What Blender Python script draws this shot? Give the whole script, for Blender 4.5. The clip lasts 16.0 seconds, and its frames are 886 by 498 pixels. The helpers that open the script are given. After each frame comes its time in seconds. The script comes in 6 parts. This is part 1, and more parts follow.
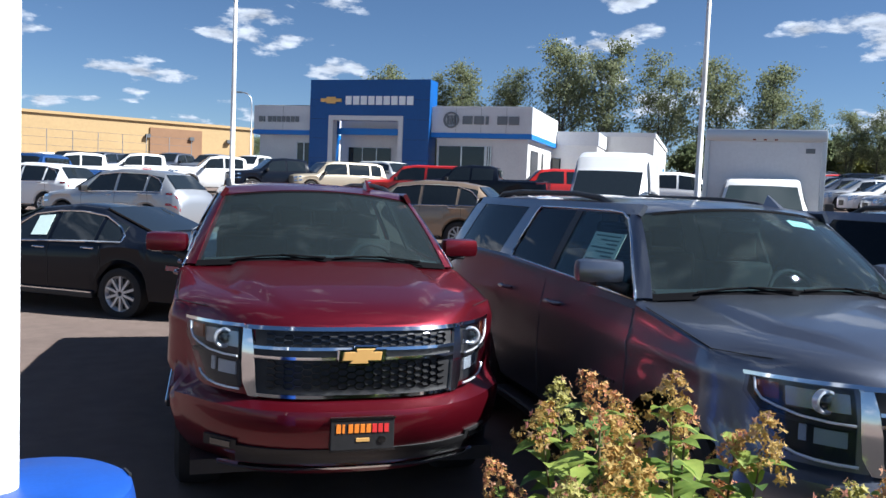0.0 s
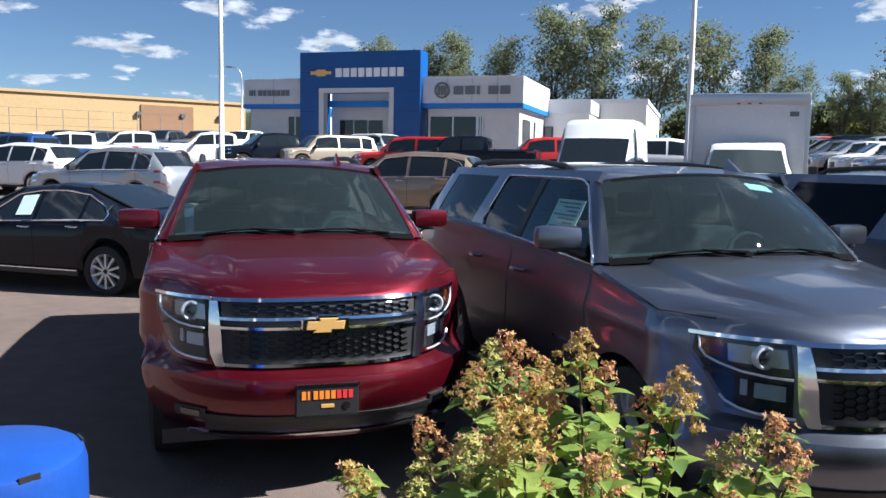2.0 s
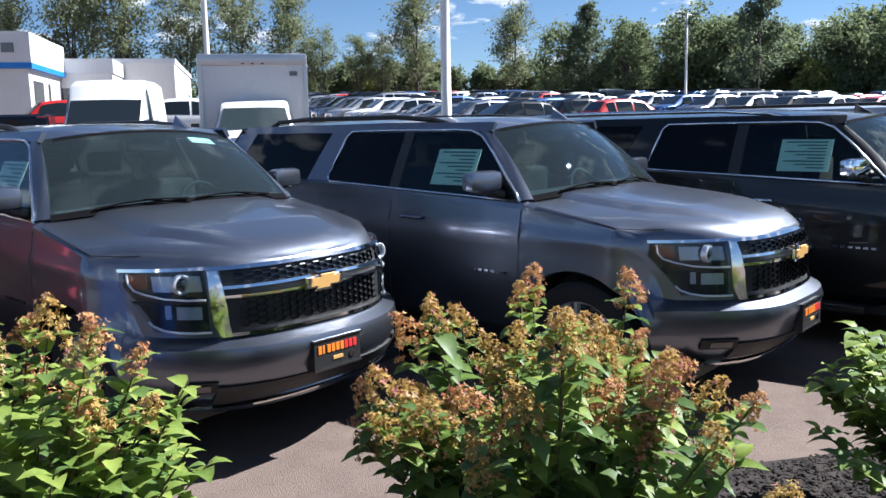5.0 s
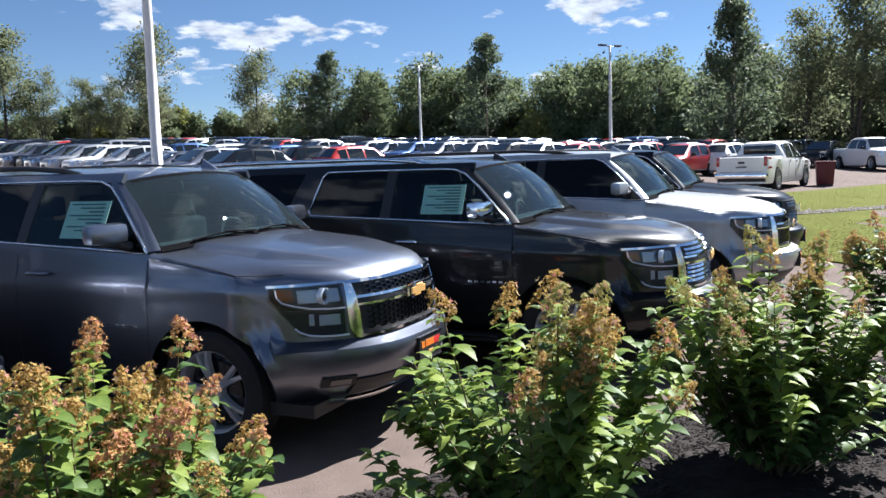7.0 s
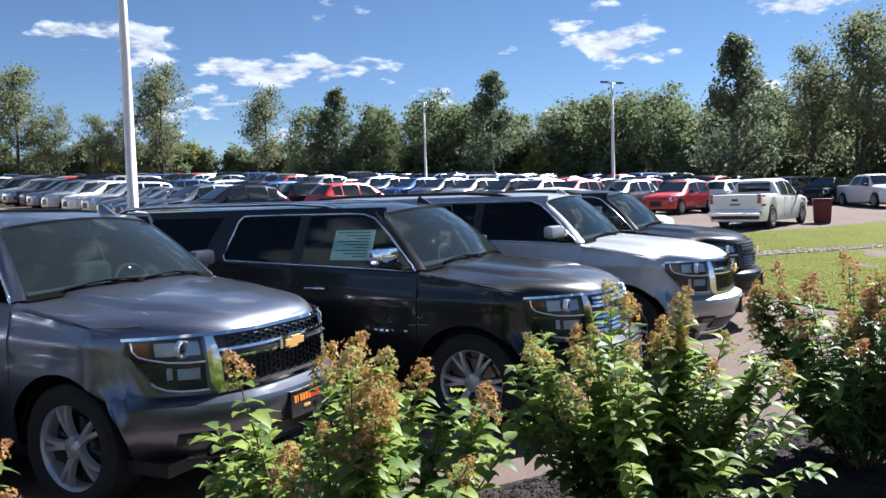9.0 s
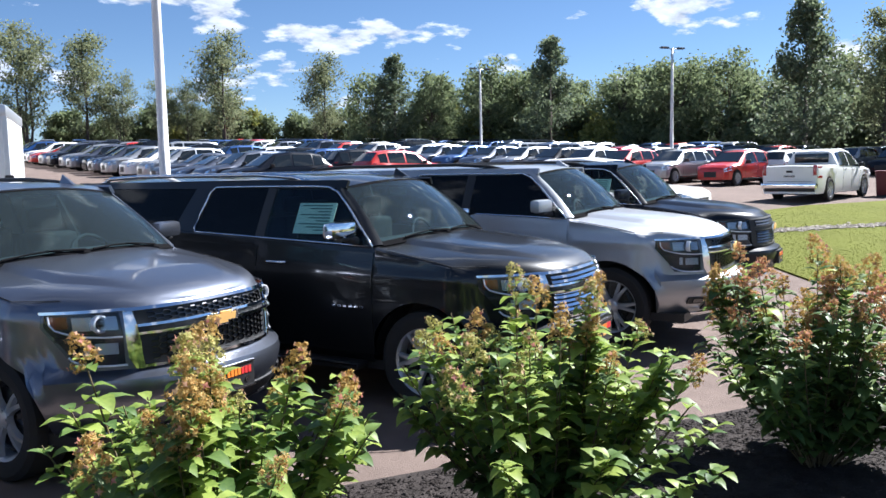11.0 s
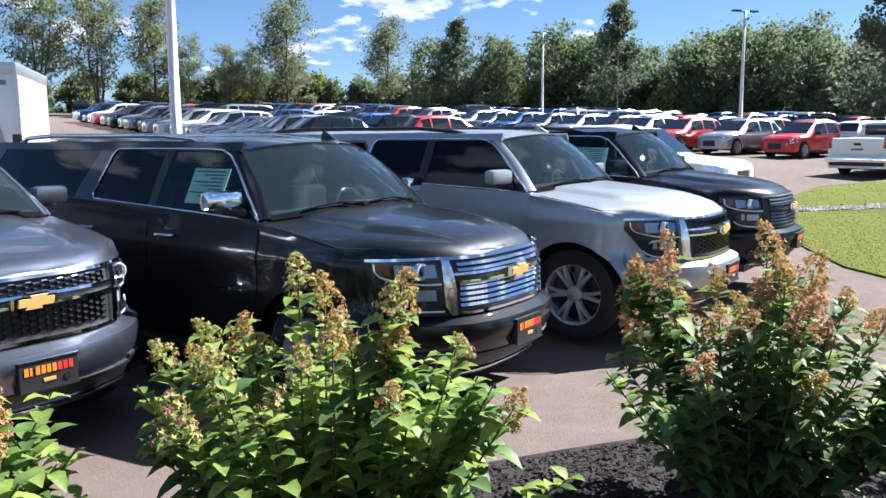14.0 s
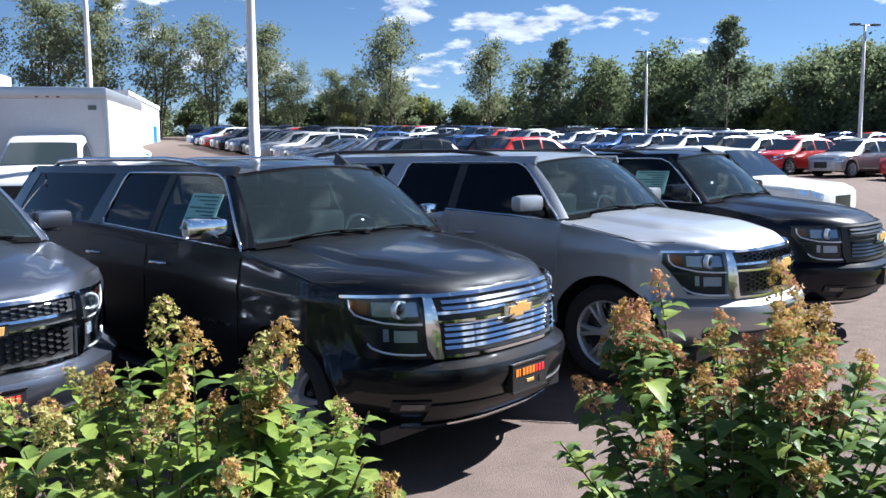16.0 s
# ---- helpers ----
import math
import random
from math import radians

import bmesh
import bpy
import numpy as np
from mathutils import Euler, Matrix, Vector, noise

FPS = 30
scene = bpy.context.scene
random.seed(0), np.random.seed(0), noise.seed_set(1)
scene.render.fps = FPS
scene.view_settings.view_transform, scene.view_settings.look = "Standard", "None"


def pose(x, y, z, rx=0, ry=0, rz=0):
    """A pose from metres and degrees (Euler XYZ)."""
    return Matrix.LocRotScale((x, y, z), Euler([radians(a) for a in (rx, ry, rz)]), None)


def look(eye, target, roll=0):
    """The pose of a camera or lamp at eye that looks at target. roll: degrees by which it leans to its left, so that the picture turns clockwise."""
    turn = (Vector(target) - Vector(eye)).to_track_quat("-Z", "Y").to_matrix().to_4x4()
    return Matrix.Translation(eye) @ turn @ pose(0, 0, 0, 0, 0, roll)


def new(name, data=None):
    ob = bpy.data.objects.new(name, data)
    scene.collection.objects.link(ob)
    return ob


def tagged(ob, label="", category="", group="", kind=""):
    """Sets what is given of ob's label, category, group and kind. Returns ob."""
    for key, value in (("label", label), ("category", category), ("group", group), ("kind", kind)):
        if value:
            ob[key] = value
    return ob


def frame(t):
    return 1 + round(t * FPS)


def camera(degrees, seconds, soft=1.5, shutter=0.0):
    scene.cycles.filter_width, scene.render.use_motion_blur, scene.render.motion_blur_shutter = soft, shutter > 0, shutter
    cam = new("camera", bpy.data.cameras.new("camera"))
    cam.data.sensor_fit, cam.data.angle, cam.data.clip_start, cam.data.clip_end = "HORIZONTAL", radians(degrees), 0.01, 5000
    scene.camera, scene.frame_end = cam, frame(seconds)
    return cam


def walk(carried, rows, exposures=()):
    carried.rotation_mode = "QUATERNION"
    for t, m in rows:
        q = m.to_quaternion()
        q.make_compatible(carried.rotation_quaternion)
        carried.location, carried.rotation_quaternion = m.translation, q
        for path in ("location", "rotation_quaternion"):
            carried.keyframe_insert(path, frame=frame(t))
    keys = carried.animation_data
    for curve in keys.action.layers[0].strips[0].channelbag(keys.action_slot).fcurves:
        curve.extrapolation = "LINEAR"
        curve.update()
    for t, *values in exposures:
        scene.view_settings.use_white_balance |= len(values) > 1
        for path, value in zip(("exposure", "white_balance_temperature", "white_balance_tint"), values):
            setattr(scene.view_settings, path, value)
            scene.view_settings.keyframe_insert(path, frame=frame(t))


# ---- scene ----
cam = camera(57.6, 16.0)
PATH = [
    (0, (-0.318, -5.043, 1.887), (0.026, -3.078, 1.749), 2.4),
    (0.5, (-0.319, -5.06, 1.879), (0.022, -3.096, 1.728), 2.1),
    (1, (-0.29, -5.08, 1.878), (0.056, -3.118, 1.706), 1.1),
    (1.5, (-0.221, -5.118, 1.884), (0.128, -3.159, 1.692), 0.9),
    (2, (-0.135, -5.184, 1.893), (0.217, -3.226, 1.684), 1.1),
    (2.5, (-0.084, -5.234, 1.894), (0.278, -3.279, 1.677), 0.9),
    (3, (-0.083, -5.336, 1.887), (0.338, -3.395, 1.648), 0.2),
    (3.5, (-0.111, -5.481, 1.876), (0.515, -3.6, 1.614), -1.1),
    (4, (-0.068, -5.594, 1.873), (0.873, -3.853, 1.592), -2.2),
    (4.5, (0.037, -5.731, 1.862), (1.213, -4.14, 1.57), -1.5),
    (5, (0.212, -5.946, 1.858), (1.517, -4.46, 1.553), -1.2),
    (5.2, (0.251, -6.021, 1.846), (1.591, -4.566, 1.55), -1.5),
    (7.3, (0.772, -6.731, 1.871), (2.498, -5.741, 1.67), -1.2),
    (7.5, (0.854, -6.774, 1.887), (2.588, -5.798, 1.689), -0.9),
    (8, (0.941, -6.949, 1.921), (2.676, -5.971, 1.735), -1.4),
    (8.5, (1.162, -7.098, 1.933), (2.881, -6.087, 1.786), -1.3),
    (8.7, (1.214, -7.191, 1.923), (2.92, -6.154, 1.799), -1.6),
    (10.8, (1.861, -7.883, 1.94), (3.456, -6.69, 1.756), -1.2),
    (11, (1.937, -7.907, 1.949), (3.528, -6.711, 1.75), -1.2),
    (11.5, (2.162, -8.059, 1.95), (3.718, -6.821, 1.735), -0.7),
    (12, (2.443, -8.139, 1.948), (3.979, -6.878, 1.725), 1.4),
    (12.5, (2.673, -8.102, 1.926), (4.205, -6.84, 1.683), 1.6),
    (13, (2.925, -8.171, 1.921), (4.437, -6.888, 1.657), 0.4),
    (13.5, (3.21, -8.264, 1.917), (4.698, -6.96, 1.624), 0.8),
    (14, (3.467, -8.205, 1.906), (4.94, -6.881, 1.629), -0.3),
    (14.5, (3.734, -8.267, 1.916), (5.179, -6.909, 1.658), 0.1),
    (15, (3.969, -8.35, 1.9), (5.403, -6.979, 1.652), 0.6),
    (15.5, (4.152, -8.311, 1.89), (5.579, -6.93, 1.656), -0.3),
    (16, (4.342, -8.338, 1.913), (5.632, -6.827, 1.69), -0.4),
]
walk(cam, [(t, look(eye, target, roll)) for t, eye, target, roll in PATH], exposures=[(0, 1.0, 5750, 9), (3, 1.05, 5780, 9), (5, 1.24, 5720, 10), (8, 1.18, 5850, 11), (11, 1.38, 5750, 11), (13, 1.46, 5680, 10), (14.5, 1.42, 5620, 10), (16, 1.24, 5620, 10)])

# ---- light ----
SUN_EL, SUN_AZ = radians(44), radians(-17)  # from the east, a little towards the noses
sun_dir = Vector((math.cos(SUN_EL) * math.cos(SUN_AZ), math.cos(SUN_EL) * math.sin(SUN_AZ), math.sin(SUN_EL)))
sun_data = bpy.data.lights.new("sun", "SUN")
sun_data.energy, sun_data.angle, sun_data.color = 6.6, radians(0.55), (1.0, 0.94, 0.85)
sun = new("sun", sun_data)
sun.matrix_world = look(sun_dir * 60, (0, 0, 0))

world = bpy.data.worlds.new("sky")
scene.world = world
world.use_nodes = True
wt = world.node_tree
wt.nodes.clear()


def wn(kind, **vals):
    n = wt.nodes.new(kind)
    for k, v in vals.items():
        n.inputs[k].default_value = v
    return n


sky = wt.nodes.new("ShaderNodeTexSky")
sky.sky_type, sky.sun_disc = "NISHITA", False
sky.sun_elevation, sky.sun_rotation = SUN_EL, radians(90) - SUN_AZ
sky.air_density, sky.dust_density, sky.ozone_density = 0.8, 0.0, 4.0
tc = wt.nodes.new("ShaderNodeTexCoord")
sep = wt.nodes.new("ShaderNodeSeparateXYZ")
wt.links.new(tc.outputs["Generated"], sep.inputs[0])


def wmath(op, a, b):
    n = wt.nodes.new("ShaderNodeMath")
    n.operation = op
    for i, s in enumerate((a, b)):
        if isinstance(s, (int, float)):
            n.inputs[i].default_value = s
        else:
            wt.links.new(s, n.inputs[i])
    return n.outputs[0]


up = wmath("MAXIMUM", sep.outputs[2], 0.0)
den = wmath("ADD", up, 0.24)
comb = wt.nodes.new("ShaderNodeCombineXYZ")
wt.links.new(wmath("DIVIDE", sep.outputs[0], den), comb.inputs[0])
wt.links.new(wmath("DIVIDE", sep.outputs[1], den), comb.inputs[1])
cn = wn("ShaderNodeTexNoise", Scale=3.0, Detail=2.0, Roughness=0.5, Lacunarity=2.2)
puff = wn("ShaderNodeTexNoise", Scale=13.0, Detail=6.0, Roughness=0.6)
for n_ in (cn, puff):
    wt.links.new(comb.outputs[0], n_.inputs["Vector"])
cr = wt.nodes.new("ShaderNodeValToRGB")
cr.color_ramp.elements[0].position, cr.color_ramp.elements[1].position = 0.578, 0.64
wt.links.new(wmath("ADD", cn.outputs["Fac"], wmath("MULTIPLY", wmath("SUBTRACT", puff.outputs["Fac"], 0.5), 0.34)), cr.inputs[0])
low = wt.nodes.new("ShaderNodeMapRange")
low.inputs[1].default_value, low.inputs[2].default_value = 0.0, 0.07
wt.links.new(sep.outputs[2], low.inputs[0])
cover = wmath("MULTIPLY", cr.outputs[0], low.outputs[0])
cover = wmath("MULTIPLY", cover, 0.9)
cmix = wt.nodes.new("ShaderNodeMix")
cmix.data_type = "RGBA"
wt.links.new(cover, cmix.inputs["Factor"])
wt.links.new(sky.outputs[0], cmix.inputs["A"])
core = wmath("MULTIPLY", puff.outputs["Fac"], 17.0)  # lighter billows, greyer hollows
col = wt.nodes.new("ShaderNodeCombineColor")
for i_, k_ in enumerate((0.97, 1.0, 1.06)):
    wt.links.new(wmath("MULTIPLY", core, k_), col.inputs[i_])
wt.links.new(col.outputs[0], cmix.inputs["B"])
bg = wt.nodes.new("ShaderNodeBackground")
bg.inputs["Strength"].default_value = 0.044
wt.links.new(cmix.outputs["Result"], bg.inputs["Color"])
wo = wt.nodes.new("ShaderNodeOutputWorld")
wt.links.new(bg.outputs[0], wo.inputs["Surface"])


# ---- materials ----
def mat(name, color, rough=0.6, metal=0.0, coat=0.0, vary=0.0, scale=6.0, bump=0.0, bscale=80.0, color2=None, **extra):
    m = bpy.data.materials.new(name)
    m.use_nodes = True
    t = m.node_tree
    p = t.nodes["Principled BSDF"]
    p.inputs["Base Color"].default_value = (*color, 1)
    p.inputs["Roughness"].default_value, p.inputs["Metallic"].default_value = rough, metal
    p.inputs["Coat Weight"].default_value, p.inputs["Coat Roughness"].default_value = coat, 0.05
    for k, v in extra.items():
        p.inputs[k.replace("_", " ")].default_value = v
    if vary or bump:
        g = t.nodes.new("ShaderNodeNewGeometry")
    if vary:
        n1, n2 = t.nodes.new("ShaderNodeTexNoise"), t.nodes.new("ShaderNodeTexNoise")
        n1.inputs["Scale"].default_value, n2.inputs["Scale"].default_value = scale, scale * 14
        n1.inputs["Detail"].default_value = n2.inputs["Detail"].default_value = 5
        for n in (n1, n2):
            t.links.new(g.outputs["Position"], n.inputs["Vector"])
        add = t.nodes.new("ShaderNodeMath")
        add.operation = "ADD"
        t.links.new(n1.outputs["Fac"], add.inputs[0])
        t.links.new(n2.outputs["Fac"], add.inputs[1])
        mr = t.nodes.new("ShaderNodeMapRange")
        mr.inputs[1].default_value, mr.inputs[2].default_value = 0.7, 1.3
        t.links.new(add.outputs[0], mr.inputs[0])
        mx = t.nodes.new("ShaderNodeMix")
        mx.data_type = "RGBA"
        c2 = color2 or [c * (1 + vary) for c in color]
        mx.inputs["A"].default_value = (*[c * (1 - vary) for c in color], 1)
        mx.inputs["B"].default_value = (*c2, 1)
        t.links.new(mr.outputs[0], mx.inputs["Factor"])
        t.links.new(mx.outputs["Result"], p.inputs["Base Color"])
    if bump:
        nb, bp = t.nodes.new("ShaderNodeTexNoise"), t.nodes.new("ShaderNodeBump")
        nb.inputs["Scale"].default_value, nb.inputs["Detail"].default_value = bscale, 6
        bp.inputs["Strength"].default_value, bp.inputs["Distance"].default_value = bump, 0.02
        t.links.new(g.outputs["Position"], nb.inputs["Vector"])
        t.links.new(nb.outputs["Fac"], bp.inputs["Height"])
        t.links.new(bp.outputs[0], p.inputs["Normal"])
    return m


def leaf_mat(name, c1, c2, trans=0.35, rough=0.45, gloss=0.25):
    """Leaves: each island its own shade, light comes through them."""
    m = bpy.data.materials.new(name)
    m.use_nodes = True
    t = m.node_tree
    p, out = t.nodes["Principled BSDF"], t.nodes["Material Output"]
    g = t.nodes.new("ShaderNodeNewGeometry")
    r = t.nodes.new("ShaderNodeMix")
    r.data_type = "RGBA"
    r.inputs["A"].default_value, r.inputs["B"].default_value = (*c1, 1), (*c2, 1)
    nz, ma = t.nodes.new("ShaderNodeTexNoise"), t.nodes.new("ShaderNodeMath")  # mottling inside each leaf
    nz.inputs["Scale"].default_value, nz.inputs["Detail"].default_value = 55.0, 4.0
    ma.operation, ma.use_clamp = "MULTIPLY_ADD", True
    ma.inputs[1].default_value = 0.9
    sh = t.nodes.new("ShaderNodeMath")
    sh.operation = "SUBTRACT"
    sh.inputs[1].default_value = 0.45
    t.links.new(g.outputs["Position"], nz.inputs["Vector"])
    t.links.new(nz.outputs["Fac"], ma.inputs[0])
    t.links.new(g.outputs["Random Per Island"], sh.inputs[0])
    t.links.new(sh.outputs[0], ma.inputs[2])
    t.links.new(ma.outputs[0], r.inputs["Factor"])
    t.links.new(r.outputs["Result"], p.inputs["Base Color"])
    p.inputs["Roughness"].default_value, p.inputs["Specular IOR Level"].default_value = rough if gloss > 0.3 else max(rough, 0.55), gloss
    tr, mix = t.nodes.new("ShaderNodeBsdfTranslucent"), t.nodes.new("ShaderNodeMixShader")
    t.links.new(r.outputs["Result"], tr.inputs["Color"])
    mix.inputs[0].default_value = trans
    t.links.new(p.outputs[0], mix.inputs[1])
    t.links.new(tr.outputs[0], mix.inputs[2])
    t.links.new(mix.outputs[0], out.inputs["Surface"])
    return m


def paint(name, color, metal=0.0, rough=0.4):
    m = mat(name, color, rough, metal, coat=0.75)
    t = m.node_tree
    p = t.nodes["Principled BSDF"]
    if metal:  # metal flake
        g, v = t.nodes.new("ShaderNodeNewGeometry"), t.nodes.new("ShaderNodeTexVoronoi")
        v.inputs["Scale"].default_value = 900
        t.links.new(g.outputs["Position"], v.inputs["Vector"])
        mr = t.nodes.new("ShaderNodeMapRange")
        mr.inputs[3].default_value, mr.inputs[4].default_value = rough - 0.06, rough + 0.1
        t.links.new(v.outputs["Distance"], mr.inputs[0])
        t.links.new(mr.outputs[0], p.inputs["Roughness"])
    return m


def glass_mat(name, tint, through_part, dust_haze=0.0):
    """Thin tinted window glass: a part goes through with a tint, a sheen reflects."""
    m = bpy.data.materials.new(name)
    m.use_nodes = True
    t = m.node_tree
    t.nodes.clear()
    tr, gl, mx, fr, po, ma, out = (t.nodes.new("ShaderNode" + k) for k in ("BsdfTransparent", "BsdfGlossy", "MixShader", "LayerWeight", "Math", "Math", "OutputMaterial"))
    po.operation, ma.operation = "POWER", "MULTIPLY_ADD"  # gloss grows towards grazing, the same on both sides of the pane
    po.inputs[1].default_value, ma.inputs[1].default_value, ma.inputs[2].default_value = 5.0, 0.9, 0.03
    tr.inputs["Color"].default_value = (*[c * through_part for c in tint], 1)
    gl.inputs["Roughness"].default_value = 0.004
    fr.inputs["Blend"].default_value = 0.5
    t.links.new(fr.outputs["Facing"], po.inputs[0])
    t.links.new(po.outputs[0], ma.inputs[0])
    t.links.new(ma.outputs[0], mx.inputs[0])
    t.links.new(tr.outputs[0], mx.inputs[1])
    t.links.new(gl.outputs[0], mx.inputs[2])
    if dust_haze:  # uneven pale film: dust, with sky haze on the glass coloured in
        df, dm, nz, mr, g = (t.nodes.new("ShaderNode" + k) for k in ("BsdfDiffuse", "MixShader", "TexNoise", "MapRange", "NewGeometry"))
        df.inputs["Color"].default_value = (0.55, 0.66, 0.70, 1)
        nz.inputs["Scale"].default_value, nz.inputs["Detail"].default_value = 160.0, 4
        mr.inputs[1].default_value, mr.inputs[2].default_value = 0.3, 0.75
        mr.inputs[3].default_value, mr.inputs[4].default_value = dust_haze * 0.85, dust_haze * 1.2
        t.links.new(g.outputs["Position"], nz.inputs["Vector"])
        t.links.new(nz.outputs["Fac"], mr.inputs[0])
        t.links.new(mr.outputs[0], dm.inputs[0])
        t.links.new(mx.outputs[0], dm.inputs[1])
        t.links.new(df.outputs[0], dm.inputs[2])
        t.links.new(dm.outputs[0], out.inputs["Surface"])
    else:
        t.links.new(mx.outputs[0], out.inputs["Surface"])
    return m


M_asphalt = mat("asphalt", (0.145, 0.110, 0.094), 0.95, vary=0.16, scale=0.35, bump=0.5, bscale=140, Specular_IOR_Level=0.2)
M_mulch = mat("mulch", (0.036, 0.030, 0.028), 0.95, vary=0.5, scale=9, bump=0.4, bscale=150, Specular_IOR_Level=0.15)
M_grass_ground = mat("lawn soil", (0.115, 0.125, 0.027), 0.95, vary=0.15, scale=0.8, bump=0.4, bscale=40, Specular_IOR_Level=0.05)
M_gravel = mat("river gravel", (0.10, 0.085, 0.065), 0.9, vary=0.4, scale=4, bump=0.6)
M_stone = leaf_mat("river stone", (0.13, 0.11, 0.085), (0.40, 0.36, 0.31), 0.0, 0.8, 0.2)
M_red = paint("deep red metallic paint", (0.125, 0.003, 0.011), 0.75, 0.36)
M_grey = paint("slate grey metallic paint", (0.168, 0.184, 0.226), 0.92, 0.31)
M_dark = paint("black brown metallic paint", (0.0085, 0.0095, 0.011), 0.35, 0.34)
M_dark.node_tree.nodes["Principled BSDF"].inputs["Specular IOR Level"].default_value = 0.25
M_silver = paint("silver metallic paint", (0.40, 0.415, 0.44), 0.8, 0.40)
M_black = paint("black paint", (0.004, 0.006, 0.012), 0.0, 0.3)
M_black.node_tree.nodes["Principled BSDF"].inputs["Specular IOR Level"].default_value = 0.1
M_black.node_tree.nodes["Principled BSDF"].inputs["Coat Weight"].default_value = 0.4
M_white = paint("white paint", (0.78, 0.78, 0.77), 0.0, 0.4)
M_gold = paint("bronze metallic paint", (0.30, 0.22, 0.155), 0.6, 0.35)
M_brightred = paint("bright red paint", (0.50, 0.016, 0.012), 0.1, 0.35)
M_blue = paint("blue metallic paint", (0.02, 0.07, 0.22), 0.5, 0.35)
M_lightgrey = paint("light grey metallic paint", (0.33, 0.34, 0.36), 0.7, 0.36)
M_tan = paint("sand paint", (0.36, 0.31, 0.23), 0.4, 0.4)
M_glass = glass_mat("windscreen glass", (0.72, 0.94, 0.96), 0.80, 0.014)
M_tint = glass_mat("privacy glass", (0.45, 0.5, 0.52), 0.28, 0.004)
M_clear = glass_mat("side glass", (0.86, 0.97, 0.95), 0.88)
M_cabglass = mat("grey cab glass", (0.035, 0.048, 0.050), 0.06, coat=0.6)
M_darkglass = mat("dark window glass", (0.012, 0.016, 0.019), 0.04, coat=0.3)
M_chrome = mat("chrome", (0.80, 0.81, 0.83), 0.08, 1.0)
M_darkchrome = mat("dark chrome", (0.14, 0.143, 0.15), 0.25, 1.0)
M_bow = mat("gold emblem", (0.80, 0.47, 0.15), 0.42, 0.35)
M_plastic = mat("black plastic", (0.015, 0.015, 0.016), 0.5, vary=0.2, scale=3, bump=0.1, bscale=300)
M_band = mat("black glass edge band", (0.006, 0.006, 0.007), 0.9, Specular_IOR_Level=0.03)
M_cabin = mat("dark cabin trim", (0.022, 0.023, 0.025), 0.8, vary=0.2, scale=8, Specular_IOR_Level=0.1)
M_seat = mat("charcoal seat", (0.015, 0.0148, 0.0148), 0.8, vary=0.2, scale=9, Specular_IOR_Level=0.1)
M_rubber = mat("tyre rubber", (0.016, 0.016, 0.017), 0.85, vary=0.25, scale=7)
M_alloy = mat("alloy rim", (0.52, 0.53, 0.55), 0.3, 0.5)
M_reflector = mat("lamp reflector", (0.80, 0.82, 0.86), 0.28, 0.55)
M_lens = glass_mat("lamp lens", (0.9, 0.95, 1.0), 0.85)
M_lampdark = mat("lamp housing", (0.02, 0.02, 0.022), 0.45, 0.0)
M_grille = mat("black chrome grille", (0.07, 0.072, 0.078), 0.22, 1.0)
M_lampchrome = mat("lamp chrome", (0.55, 0.56, 0.60), 0.24, 1.0)
M_binred = mat("dark red plastic", (0.11, 0.008, 0.014), 0.5, vary=0.1, scale=4)
M_amber = mat("amber reflector", (0.24, 0.05, 0.010), 0.25, coat=1.0)
M_taillight = mat("red lamp", (0.34, 0.006, 0.008), 0.2, coat=1.0)
M_paper = mat("window sticker paper", (0.66, 0.82, 0.76), 0.8, vary=0.06, scale=30)
M_ink = mat("sticker print", (0.16, 0.24, 0.24), 0.8)
M_orange = mat("orange print", (0.75, 0.22, 0.02), 0.5)
M_redprint = mat("red print", (0.62, 0.03, 0.03), 0.5)
M_signblue = mat("blue panel cladding", (0.002, 0.072, 0.27), 0.38, vary=0.08, scale=0.4)
M_bandblue = mat("light blue trim", (0.01, 0.17, 0.56), 0.4)
M_panel = mat("white composite panel", (0.60, 0.61, 0.63), 0.45, vary=0.05, scale=0.5)
M_wall = mat("white painted wall", (0.66, 0.655, 0.64), 0.7, vary=0.06, scale=0.7)
M_sand = mat("tan painted block wall", (0.43, 0.30, 0.145), 0.8, vary=0.07, scale=0.25)
M_brown = mat("brown wall panel", (0.25, 0.14, 0.075), 0.8, vary=0.1, scale=0.6)
M_roof = mat("grey roof membrane", (0.34, 0.34, 0.34), 0.85, vary=0.1, scale=0.5)
M_letter = mat("grey sign letter", (0.16, 0.17, 0.18), 0.4, 0.5)
M_letterwhite = mat("white sign letter", (0.82, 0.84, 0.86), 0.45)
M_pole = mat("white lamp post paint", (0.66, 0.66, 0.65), 0.5, vary=0.06, scale=2)
M_bluecap = mat("blue moulded plastic", (0.010, 0.055, 0.27), 0.42, vary=0.12, scale=5)
M_concrete = mat("concrete", (0.36, 0.34, 0.31), 0.9, vary=0.15, scale=3, bump=0.3)
M_box = mat("white box panel", (0.66, 0.67, 0.68), 0.45, vary=0.05, scale=1.2)
M_alu = mat("brushed aluminium", (0.6, 0.61, 0.62), 0.38, 0.9)
M_bark = mat("bark", (0.075, 0.062, 0.05), 0.95, vary=0.35, scale=3, bump=0.6, bscale=15)
M_stem = mat("woody stem", (0.10, 0.075, 0.035), 0.85, vary=0.3, scale=20)
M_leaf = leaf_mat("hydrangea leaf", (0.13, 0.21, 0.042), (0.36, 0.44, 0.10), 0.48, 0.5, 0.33)
